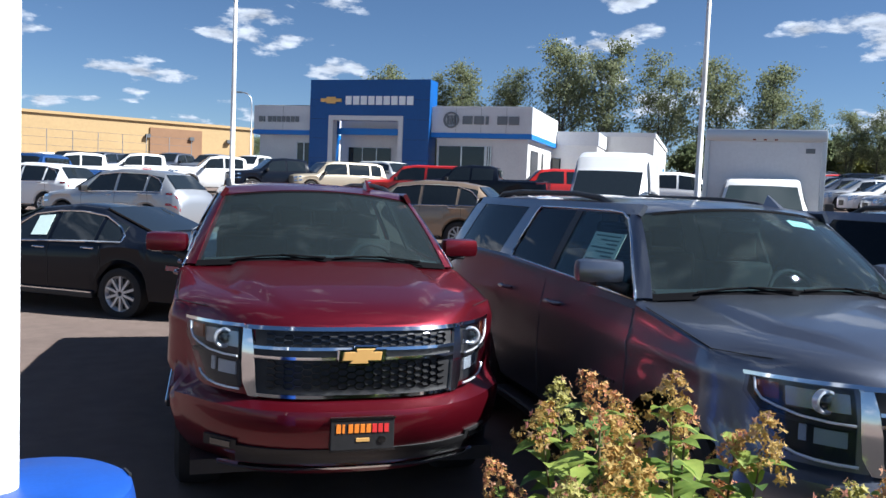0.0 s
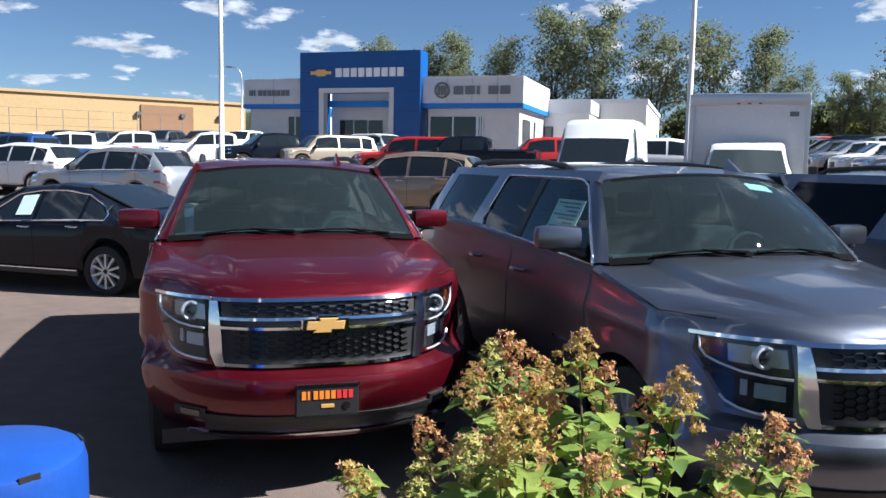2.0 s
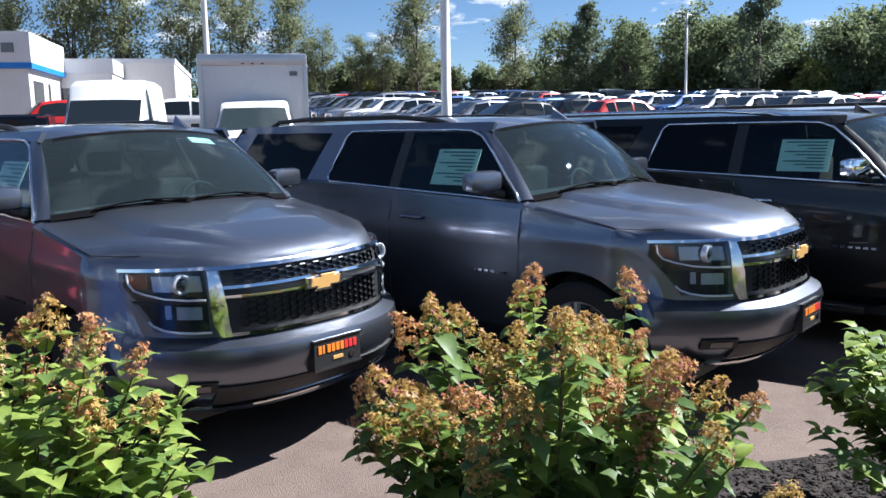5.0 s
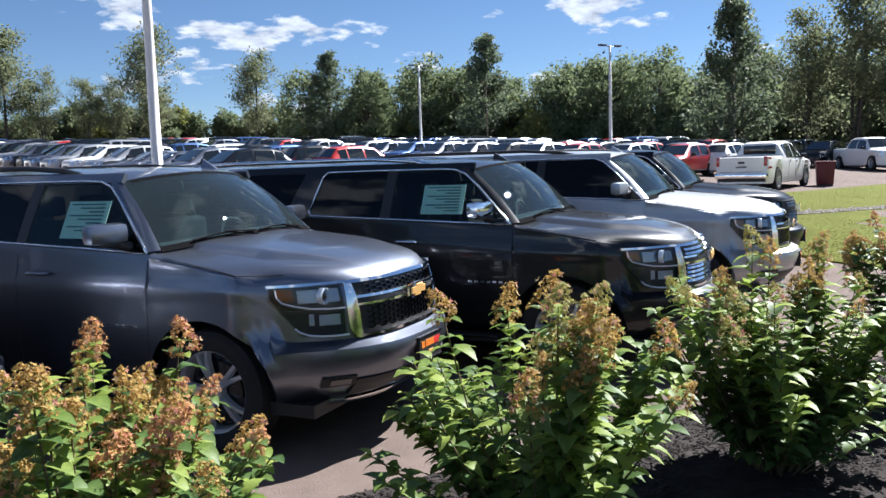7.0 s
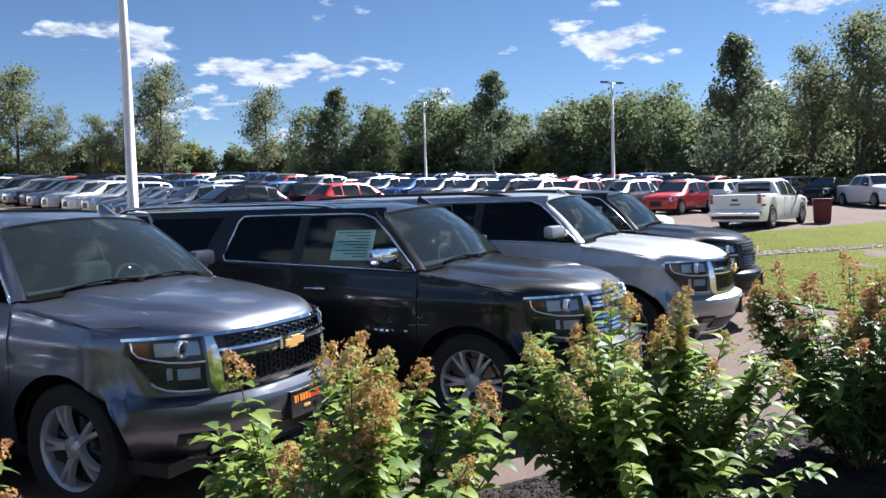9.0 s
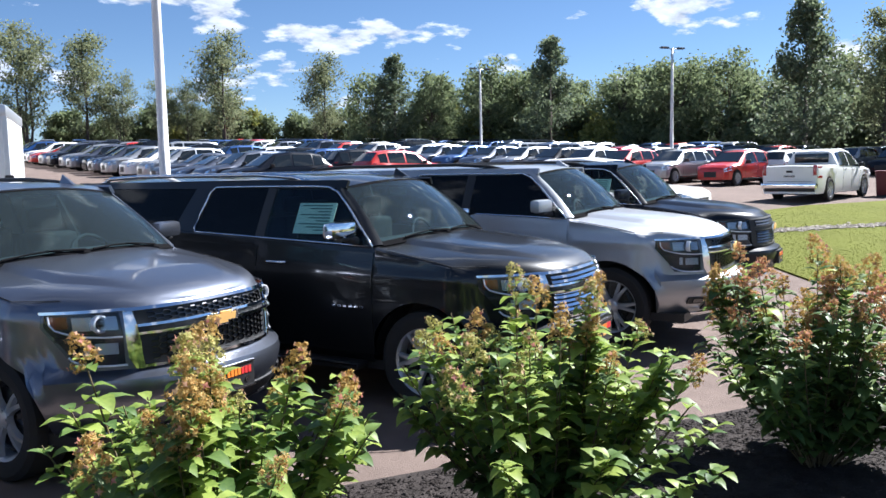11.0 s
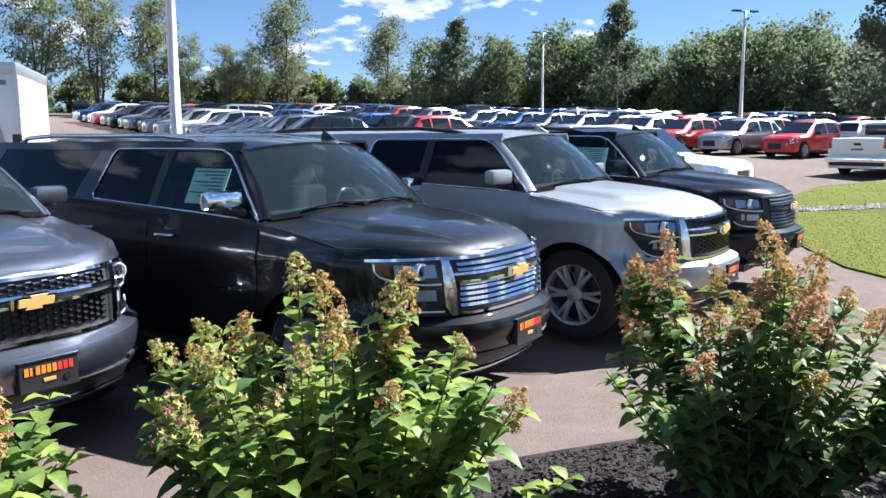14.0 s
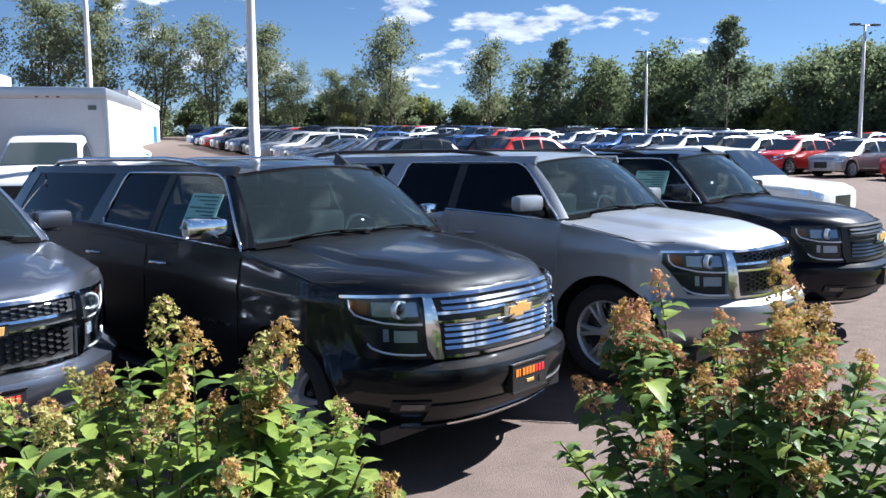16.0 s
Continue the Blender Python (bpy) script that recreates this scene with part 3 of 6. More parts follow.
    if wind_sticker:
        part("window_sticker", slab([[wind(x, t) for t in (0.82, 0.92)] for x in (0.42, 0.52, 0.62, 0.72)], -0.02, 0.003), M_paper, ws, "pale green sticker inside the glass")
    zt = 1.745
    RD = 3.44 + dL * 0.05
    for s in (-1, 1):
        def sw(y, z):
            return Vector((s * suv_side(y, z, L), y, z))

        def glazing(ya, yb, mat_, nm, off=0.0, thick=0.006, z0=0.0, z1=zt, cols=6):
            rows = []
            for i in range(cols + 1):
                t = i / cols
                low_ = z0 or belt(lerp(ya(1.33), yb(1.33), t))
                rows.append([sw(lerp(ya(z), yb(z), t), z) for z in (lerp(low_, z1, k / 4) for k in range(5))])
            if s < 0:
                rows = [r[::-1] for r in rows]
            ob = part(nm, slab(rows, off, thick), mat_, root, smooth=60)
            return ob
        fA = lambda z: 1.47 + (z - 1.30) * 1.08
        gl = glazing(fA, lambda z: 2.60, M_clear if sticker and s < 0 else M_tint, "front_side_window")
        gl.visible_shadow = False
        glazing(lambda z: 2.60, lambda z: 2.70, M_plastic, "b_pillar", 0.004, 0.03)
        gr = glazing(lambda z: 2.70, lambda z: RD - (z - 1.36) * 0.20, M_tint, "rear_side_window")
        glazing(lambda z: RD - (z - 1.36) * 0.20, lambda z: RD + 0.27 - (z - 1.36) * 0.36, paint_mat, "c_pillar", 0.004, 0.03)
        glazing(lambda z: RD + 0.27 - (z - 1.36) * 0.36, lambda z: L - 0.36 - (z - 1.36) * 0.40, M_tint, "quarter_window")
        glazing(lambda z: L - 0.36 - (z - 1.36) * 0.40, lambda z: L - 0.03 - (z - 1.36) * 0.5, paint_mat, "d_pillar", 0.004, 0.03)
        glazing(lambda z: fA(zt) - 0.1, lambda z: L - 0.3, paint_mat, "roof_side", 0.005, 0.03, zt, 1.808, 12)
        # front pillar
        rows = []
        for t in (0, 0.2, 0.4, 0.6, 0.8, 1.0):
            a = wind(s, t)
            z = lerp(1.285, 1.79, t)
            b = sw(min(fA(z), 2.02), z)
            rows.append([a, a.lerp(b, 0.5) + Vector((s * 0.012, -0.008, 0.004)), b])
        if s < 0:
            rows = [r[::-1] for r in rows]
        part("a_pillar", slab(rows[::-1], 0.006, 0.04), paint_mat, root, smooth=50)
        # bright strip round the door glass
        ch = bmesh.new()
        loop = [sw(1.44, belt(1.44))] + [sw(y, belt(y)) for y in (2.0, 2.6, 3.1)] + [sw(RD - 0.03, belt(RD)), sw(RD, belt(RD) + 0.04)] + [sw(RD - (z - 1.36) * 0.20, z) for z in (1.5, 1.62, 1.71)] + [sw(RD - 0.12, zt + 0.012)] + [sw(y, zt + 0.016) for y in (2.9, 2.5, 2.2)] + [sw(fA(zt) + 0.08, zt + 0.008), sw(fA(zt) - 0.03, zt - 0.03)] + [sw(fA(z) - 0.02, z) for z in (1.6, 1.45, 1.33)] + [sw(1.44, belt(1.44))]
        tube(ch, [p + Vector((s * 0.008, 0, 0)) for p in loop], 0.010, 6)
        part("window_trim", ch, M_chrome, root, "bright metal strip round the side glass")
        if sticker and s < 0:
            sk = bmesh.new()
            slab([[sw(y, z) + Vector((0.022, 0, 0)) for z in (1.37, 1.62)] for y in (2.31, 1.91)], 0, 0.003, sk)
            for k in range(9):
                z = 1.60 - 0.025 * k
                box(sk, -suv_side(2.2, z, L) + 0.016, -suv_side(2.2, z, L) + 0.021, 1.95, 2.27 - 0.09 * (k % 3), z - 0.006, z + 0.004, mi=1)
            part("price_sticker", sk, [M_paper, M_ink], root, "pale green printed sheet inside the window")
        # mirror
        mb = bmesh.new()
        box(mb, -0.14, 0.14, -0.06, 0.06, -0.068, 0.068, 0.045)
        for v in mb.verts:
            v.co.y += 0.05 * abs(v.co.x + s * 0.05)
        mm = pose(s * 1.045, 1.66, 1.42, 0, 0, s * 8)
        bmesh.ops.transform(mb, matrix=mm, verts=mb.verts[:])
        mir = part("side_mirror", mb, M_chrome if chrome_mirror else paint_mat, root, "chrome mirror cap" if chrome_mirror else "", smooth=50)
        part("mirror_glass", box(bmesh.new(), -0.115, 0.115, 0.058, 0.064, -0.052, 0.052, m=mm), M_chrome, mir)
        ft = bmesh.new()
        tube(ft, [(s * 0.88, 1.62, 1.32), (s * 0.95, 1.64, 1.34), (s * 1.0, 1.67, 1.365)], 0.035, 8)
        box(ft, min(s * 0.91, s * 1.08), max(s * 0.91, s * 1.08), 1.62, 1.71, 1.335, 1.365, 0.012)
        part("mirror_foot", ft, M_plastic, mir)
        # roof rail
        rr = bmesh.new()
        tube(rr, [(s * 0.63, 2.30, 1.80), (s * 0.625, 2.48, 1.838), (s * 0.62, 2.9, 1.865), (s * 0.61, L - 1.2, 1.868), (s * 0.605, L - 0.75, 1.848), (s * 0.605, L - 0.6, 1.79)], 0.02, 8)
        part("roof_rail", rr, M_chrome if chrome_mirror else M_plastic, root)

    def roof_z(y):
        return table([(1.74, 1.803), (1.87, 1.824), (2.2, 1.846), (2.8, 1.856), (L - 0.9, 1.845), (L - 0.35, 1.815), (L, 1.79)], y)[0]
    rows = []
    for i in range(15):
        y = lerp(1.77, L - 0.2, i / 14)
        hw = suv_side(max(y, 2.0), 1.808, L) + 0.005
        rows.append([wind(q, 1.0) + Vector((0, -0.004, -0.002)) if i == 0 else Vector((hw * q, y, roof_z(y) - 0.042 * abs(q) ** 2.5)) for q in (lerp(1, -1, j / 10) for j in range(11))])
    part("roof", slab(rows[::-1], 0.008, 0.014), paint_mat, root, smooth=50)
    # tailgate
    rows = [[(q * suv_side(L - 0.1, 1.36, L), L - 0.02, 1.355), (q * suv_side(L - 0.2, 1.6, L), L - 0.12, 1.6), (q * suv_side(L - 0.3, 1.79, L), L - 0.22, 1.80)] for q in (1, 0.5, 0, -0.5, -1)]
    part("tailgate_window", slab(rows, 0.0, 0.02), M_tint, root, smooth=60)
    # antenna fin, off the centre line
    fb = bmesh.new()
    a = [fb.verts.new(p) for p in ((0.375, 1.93, 1.82), (0.405, 1.93, 1.82), (0.415, 2.09, 1.83), (0.365, 2.09, 1.83), (0.385, 2.075, 1.905), (0.395, 2.075, 1.905))]
    for f in ((0, 1, 5, 4), (1, 2, 5), (0, 4, 3), (3, 4, 5, 2), (0, 3, 2, 1)):
        fb.faces.new([a[i] for i in f])
    bmesh.ops.recalc_face_normals(fb, faces=fb.faces[:])
    part("antenna_fin", fb, paint_mat, root)
    # front end
    front = part("grille", face_patch(-0.60, 0.60, 0.755, 1.075, 0.004, 0.03, 16, 4), M_plastic, root, "black grille", smooth=60)
    gm = bmesh.new()
    if grille == "honeycomb":
        gm.free()
        for nm, a in (("upper_grille_mesh", (-0.57, 0.57, 1.006, 1.064, 0.036, 0.016, 0.029)), ("lower_grille_mesh", (-0.54, 0.54, 0.785, 0.925))):
            gm = bmesh.new()
            honeycomb(gm, *a)
            bmesh.ops.transform(gm, matrix=Matrix.Translation((0, -0.012, 0)), verts=gm.verts[:])
            part(nm, gm, M_grille, front, "honeycomb grille bars")
    else:
        for z in (0.79, 0.825, 0.86, 0.895, 0.925, 1.01, 1.045):
            bar = slab([[face(x, z - 0.009) + Vector((0, -0.010, 0)), face(x, z + 0.009)] for x in (lerp(-0.57, 0.57, i / 14) for i in range(15))], 0.014, 0.012)
            part("grille_slat", bar, M_darkchrome if grille == "black" else M_chrome, front, "" if grille == "black" else "chrome horizontal slat", smooth=60)
    bright = M_plastic if grille == "black" else M_chrome
    for nm, x0, x1, z0, z1, off in (("upper_trim", -0.66, 0.66, 1.072, 1.092, 0.022), ("centre_bar", -0.60, 0.60, 0.981, 0.997, 0.03), ("divider_bar", -0.60, 0.60, 0.938, 0.952, 0.03), ("lower_trim", -0.60, 0.60, 0.738, 0.756, 0.024)):
        part(nm, face_patch(x0, x1, z0, z1, off, 0.03, 18, 2), bright, front, smooth=60)
    for s in (-1, 1):
        rows = [[face(s * x0, z), face(s * lerp(x0, x1, 0.5), z), face(s * x1, z)] for x0, x1, z in ((0.575, 0.625, 0.735), (0.585, 0.655, 0.80), (0.59, 0.662, 0.90), (0.60, 0.660, 1.0), (0.61, 0.655, 1.075))]
        part("grille_side_trim", slab(rows if s < 0 else rows[::-1], 0.024, 0.03), bright, front, smooth=60)
        # headlamp
        hx0, hx1 = 0.675, 0.955

        def lamp(x0, x1, z0, z1, off, thick, n=6):
            return face_patch(s * x0, s * x1, z0, z1, off, thick, n, 2) if s > 0 else face_patch(s * x1, s * x0, z0, z1, off, thick, n, 2)
        def lamp_shell(grow, off, thick):
            rows = []
            for i in range(9):
                r = []
                for z in (0.77 - grow, 0.82, 0.88, 0.95, 1.0, 1.04, 1.075 + grow):
                    outer = table([(0.7, 0.84), (0.82, 0.885), (0.92, 0.93), (1.0, 0.965), (1.1, 0.955)], z)[0] + grow
                    r.append(face(s * lerp(hx0 - grow, outer, i / 8), z))
                rows.append(r)
            return slab(rows if s > 0 else rows[::-1], off, thick)
        hl = part("headlight", lamp_shell(0.0, 0.004, 0.03), M_lampdark, root, "dark headlamp housing with two lamps", smooth=60)
        part("lens", lamp_shell(0.003, 0.034, 0.005), M_lens, hl, smooth=60).visible_shadow = False
        part("upper_reflector", lamp(0.69, 0.87, 0.975, 1.055, 0.010, 0.01), M_lampchrome, hl, smooth=60)
        part("lower_reflector", lamp(0.70, 0.795, 0.832, 0.898, 0.014, 0.01), M_reflector, hl, smooth=60)
        part("lower_bracket", lamp(0.815, 0.835, 0.835, 0.905, 0.014, 0.01), M_reflector, hl, smooth=60)
        part("divider", lamp(0.68, 0.93, 0.915, 0.932, 0.030, 0.022), M_lampdark, hl, smooth=60)
        edge = bmesh.new()  # bright line under the upper lamp and up its outer side
        tube(edge, [face(s * x, z) + Vector((s * 0.018, -0.036, 0)) for x, z in ((0.685, 0.938), (0.76, 0.938), (0.84, 0.945), (0.90, 0.965), (0.935, 0.985), (0.95, 1.02), (0.952, 1.07))], 0.006, 6)
        part("lamp_line", edge, M_reflector, hl, smooth=60)
        strip = bmesh.new()
        tube(strip, [face(s * x, z) + Vector((s * 0.014, -0.036, 0)) for x, z in ((0.675, 0.768), (0.74, 0.766), (0.80, 0.768), (0.85, 0.778), (0.885, 0.80), (0.90, 0.825))], 0.007, 6)
        part("light_strip", strip, M_reflector, hl, smooth=60)
        part("brow_trim", lamp(0.64, 0.965, 1.075, 1.092, 0.038, 0.012), bright, hl, smooth=60)
        part("turn_signal", lamp(0.885, 0.945, 0.99, 1.06, 0.014, 0.01), M_amber, hl, smooth=60)
        for x in (0.765,):
            pb = bmesh.new()
            lathe(pb, [(-0.02, 0.052), (0.014, 0.053), (0.017, 0.044), (0.004, 0.033)], 20, "z")
            c = face(s * x, 1.015)
            bmesh.ops.transform(pb, matrix=Matrix.Translation(c + Vector((s * 0.012, -0.012, 0))) @ Matrix.Rotation(radians(90), 4, "X"), verts=pb.verts[:])
            ring_ = part("projector", pb, M_reflector, hl, smooth=60)
            pl = bmesh.new()
            lathe(pl, [(0.0, 0.031), (0.012, 0.026), (0.020, 0.014), (0.022, 0.001)], 16, "z")
            bmesh.ops.transform(pl, matrix=Matrix.Translation(c + Vector((s * 0.012, -0.012, 0))) @ Matrix.Rotation(radians(90), 4, "X"), verts=pl.verts[:])
            part("projector_lens", pl, M_darkglass, ring_, smooth=60)
        # fog lamp
        fg = part("fog_light", lamp(0.70, 0.88, 0.455, 0.515, 0.006, 0.02), M_plastic, root, smooth=60)
        part("fog_lens", lamp(0.73, 0.84, 0.468, 0.502, 0.012, 0.01), M_darkchrome, fg, smooth=60)
        for k, yw in enumerate(wheels):
            disc, tyre, rim = WHEELS[spokes]
            wm = Matrix.Translation((s * (0.80 if k == 0 else 0.83), yw, 0.40)) @ (Matrix.Rotation(math.pi, 4, "Z") if s > 0 else Matrix.Identity(4))
            w = new("wheel", disc)
            w.parent, w.matrix_basis = root, wm
            for nm, me in (("tyre", tyre), ("rim", rim)):
                o = new(nm, me)
                o.parent = w
    part("lower_intake", face_patch(-0.70, 0.70, 0.385, 0.485, 0.006, 0.02, 14, 4), M_plastic, root, smooth=60)
    part("bumper_step", face_patch(-0.80, 0.80, 0.352, 0.368, 0.018, 0.02, 16, 1), M_chrome, root, smooth=60)
    # emblem in two wedges
    eb = bmesh.new()
    c = face(0, 0.967) + Vector((0, -0.052, 0))
    pts = [(-0.105, -0.030), (-0.045, -0.030), (-0.055, -0.052), (0.055, -0.052), (0.045, -0.030), (0.12, -0.030), (0.105, 0.030), (0.045, 0.030), (0.055, 0.052), (-0.055, 0.052), (-0.045, 0.030), (-0.12, 0.030)]
    lo = [eb.verts.new(c + Vector((x * 0.97 + z * 0.35, 0, z * 0.82))) for x, z in pts]
    hi = [eb.verts.new(c + Vector((x * 0.86 + z * 0.35, -0.016, z * 0.70))) for x, z in pts]
    eb.faces.new(hi)
    for i in range(12):
        eb.faces.new((lo[i], lo[(i + 1) % 12], hi[(i + 1) % 12], hi[i]))
    bmesh.ops.recalc_face_normals(eb, faces=eb.faces[:])
    emblem = part("emblem", eb, M_bow, front, "gold emblem with a bright rim")
    er = bmesh.new()
    lo = [er.verts.new(c + Vector((x * 1.16 + z * 0.35, 0.004, z * 1.06))) for x, z in pts]
    hi = [er.verts.new(c + Vector((x * 1.08 + z * 0.35, -0.010, z * 0.96))) for x, z in pts]
    er.faces.new(hi)
    for i in range(12):
        er.faces.new((lo[i], lo[(i + 1) % 12], hi[(i + 1) % 12], hi[i]))
    bmesh.ops.recalc_face_normals(er, faces=er.faces[:])
    part("emblem_rim", er, M_chrome, emblem)
    # dealer plate
    y = face(0, 0.62).y - 0.012
    plate = part("plate", boxed(-0.165, 0.165, y - 0.006, y + 0.06, 0.495, 0.665, 0.004), M_plastic, root, "black dealer plate with orange bars")
    rim_b = bmesh.new()
    box(rim_b, -0.17, 0.17, y - 0.012, y, 0.658, 0.668)
    box(rim_b, -0.17, 0.17, y - 0.012, y, 0.492, 0.502)
    part("plate_frame", rim_b, M_darkchrome, plate)
    for k in range(9):
        bar = boxed(-0.137 + 0.031 * k, -0.137 + 0.031 * k + (0.012 if k == 1 else 0.023), y - 0.010, y - 0.004, 0.588, 0.632)
        part("plate_bar", bar, M_orange if k < 6 else M_redprint, plate)
    part("plate_emblem", boxed(-0.035, 0.035, y - 0.010, y - 0.004, 0.540, 0.560, 0.002), M_bow, plate)
    rb = bmesh.new()
    lathe(rb, [(-0.003, 0.020), (0.003, 0.020), (0.003, 0.001)], 14, "z")
    bmesh.ops.transform(rb, matrix=pose(0.10, y - 0.008, 0.548, 90), verts=rb.verts[:])
    part("plate_roundel", rb, M_darkchrome, plate)
    # cabin: dashboard, wheel, seats
    db = bmesh.new()
    tube(db, [(0.20, 1.64, 1.25), (0.60, 1.64, 1.25)], 0.07, 8)
    box(db, -0.80, 0.80, 1.42, 1.68, 0.85, 1.285, 0.04)
    part("dashboard", db, M_cabin, root)
    rows = [[wind(q, 0.0) + Vector((0, 0.004, -0.001)), wind(q, 0.09) + Vector((0, 0.03, -0.012)), Vector((q * 0.80, 1.64, 1.32))] for q in (lerp(-0.96, 0.96, i / 10) for i in range(11))]
    part("dashboard_top", slab(rows, 0.0, 0.006), M_cabin, root, smooth=60)
    sb = bmesh.new()
    ring = [(0.40 + 0.18 * math.cos(a), 1.78 + 0.06 * math.sin(a), 1.25 + 0.17 * math.sin(a)) for a in (2 * math.pi * k / 16 for k in range(17))]
    tube(sb, ring, 0.015, 6, cap=False)
    tube(sb, [(0.40, 1.62, 1.18), (0.40, 1.78, 1.25)], 0.035, 6)
    part("steering_wheel", sb, M_cabin, root)
    for x, ysn in ((-0.42, 2.25), (0.42, 2.25), (-0.45, 3.25), (0.45, 3.25), (0.0, 3.28), (-0.42, 4.12), (0.42, 4.12), (0.0, 4.15)):
        seat = bmesh.new()
        box(seat, x - 0.26, x + 0.26, ysn - 0.35, ysn + 0.15, 0.72, 0.90, 0.05)
        box(seat, x - 0.25, x + 0.25, ysn + 0.06, ysn + 0.20, 0.85, 1.43, 0.05)
        box(seat, x - 0.14, x + 0.14, ysn + 0.11, ysn + 0.21, 1.46, 1.63, 0.04)
        part("seat", seat, M_seat, root, smooth=60)
    mr = bmesh.new()
    box(mr, -0.13, 0.13, 1.80, 1.83, 1.66, 1.73, 0.012)
    part("rear_view_mirror", mr, M_cabin, root)
    return root


WHEELS = {}
for key in ((5, True), (6, True)):
    disc, tyre, rim = wheel_meshes(*key)
    group = []
    for nm, bm_, mm_ in (("wheel", disc, M_darkchrome), ("tyre", tyre, M_rubber), ("rim", rim, M_alloy)):
        ob_ = part(nm, bm_, mm_, smooth=40)
        group.append(ob_.data)
        bpy.data.objects.remove(ob_)
    WHEELS[key] = group

BASE, YAW = 0.06, 6.5
suv("utility_vehicle", pose(0.0, -0.85, BASE, 0, 0, YAW), M_red, 5.18, "deep red metallic utility vehicle with chrome grille, parked nose out", sticker=False)
suv("utility_vehicle", pose(2.59, -2.19, BASE, 0, 0, YAW), M_grey, 5.18, "slate grey utility vehicle with a pale sheet in its side window", wind_sticker=True)
suv("utility_vehicle", pose(5.18, -3.63, BASE, 0, 0, YAW), M_grey, 5.18, "slate grey utility vehicle with five-spoke alloy wheels and window sheet")
suv("utility_vehicle", pose(7.74, -4.99, BASE, 0, 0, YAW), M_dark, 5.70, "long black utility vehicle with chrome slat grille and chrome mirrors", grille="slats", chrome_mirror=True, spokes=(6, True))
suv("utility_vehicle", pose(10.42, -5.27, BASE + 0.06, 0, 0, YAW), M_silver, 5.70, "silver long utility vehicle with black side glass", sticker=False, spokes=(6, True))
suv("utility_vehicle", pose(12.98, -5.0, BASE + 0.08, 0, 0, YAW), M_black, 5.18, "glossy black utility vehicle with a black slat grille", grille="black")


# ---- other vehicles of the lot ----
# stations: y from the nose, half width, belt height, top height, half width of the top
SHAPES = {
    "crossover": (4.65, 0.34, (0.90, 3.62), [(0, .55, .70, .76, .45), (.05, .72, .78, .84, .6), (.25, .88, .88, .95, .72), (.6, .91, .93, 1.01, .76), (1.15, .92, .98, 1.08, .77), (1.95, .92, 1.01, 1.57, .62), (2.6, .92, 1.03, 1.66, .62), (3.5, .92, 1.05, 1.64, .61), (4.0, .91, 1.07, 1.56, .58), (4.45, .88, 1.06, 1.14, .72), (4.6, .82, .9, .98, .66), (4.65, .72, .72, .78, .6)], (1.15, 1.95), (4.0, 4.45), (1.55, 4.02), 1.0),
    "sedan": (4.90, 0.33, (0.95, 3.80), [(0, .55, .60, .66, .45), (.06, .72, .66, .73, .6), (.3, .87, .76, .83, .72), (.7, .91, .83, .90, .77), (1.35, .92, .90, .98, .78), (2.25, .92, .93, 1.40, .60), (2.8, .92, .95, 1.46, .60), (3.3, .92, .97, 1.43, .59), (4.15, .91, 1.0, 1.12, .66), (4.7, .87, .98, 1.05, .72), (4.86, .80, .85, .93, .66), (4.9, .7, .68, .74, .6)], (1.35, 2.25), (3.3, 4.15), (1.75, 3.75), 1.0),
    "pickup": (5.85, 0.40, (0.98, 4.60), [(0, .6, .95, 1.02, .5), (.05, .82, 1.0, 1.08, .7), (.25, .96, 1.06, 1.16, .8), (.7, 1.0, 1.10, 1.2, .85), (1.35, 1.01, 1.16, 1.26, .86), (2.0, 1.01, 1.18, 1.80, .70), (2.6, 1.01, 1.2, 1.88, .70), (3.45, 1.01, 1.22, 1.86, .69), (3.75, 1.01, 1.22, 1.78, .68), (3.85, 1.01, 1.24, 1.29, .95), (5.5, 1.01, 1.24, 1.29, .95), (5.8, 1.0, 1.24, 1.28, .94), (5.85, .97, 1.2, 1.24, .92)], (1.35, 2.0), (3.75, 3.85), (1.55, 3.62), 1.25),
    "van": (5.6, 0.36, (0.95, 4.35), [(0, .55, .80, .88, .45), (.08, .8, .95, 1.05, .65), (.3, .94, 1.08, 1.2, .8), (.75, 1.0, 1.18, 1.32, .84), (1.5, 1.02, 1.25, 1.97, .84), (1.75, 1.02, 1.28, 2.32, .86), (2.3, 1.02, 1.3, 2.47, .87), (4.0, 1.02, 1.3, 2.52, .88), (5.3, 1.02, 1.3, 2.48, .87), (5.58, 1.0, 1.25, 2.40, .85), (5.6, .98, 1.25, 2.36, .84)], (0.75, 1.5), (5.58, 5.6), (1.35, 1.95), 1.1),
    "suv_old": (5.1, 0.38, (0.9, 3.9), [(0, .6, .85, .92, .5), (.05, .8, .92, .99, .68), (.25, .93, .98, 1.06, .8), (1.2, .96, 1.05, 1.14, .83), (1.8, .96, 1.08, 1.72, .70), (2.4, .96, 1.1, 1.80, .71), (4.5, .96, 1.1, 1.80, .71), (4.9, .95, 1.1, 1.70, .70), (5.05, .94, 1.05, 1.15, .85), (5.1, .9, .85, .9, .8)], (1.2, 1.8), (4.9, 5.05), (1.45, 4.75), 1.0),
}


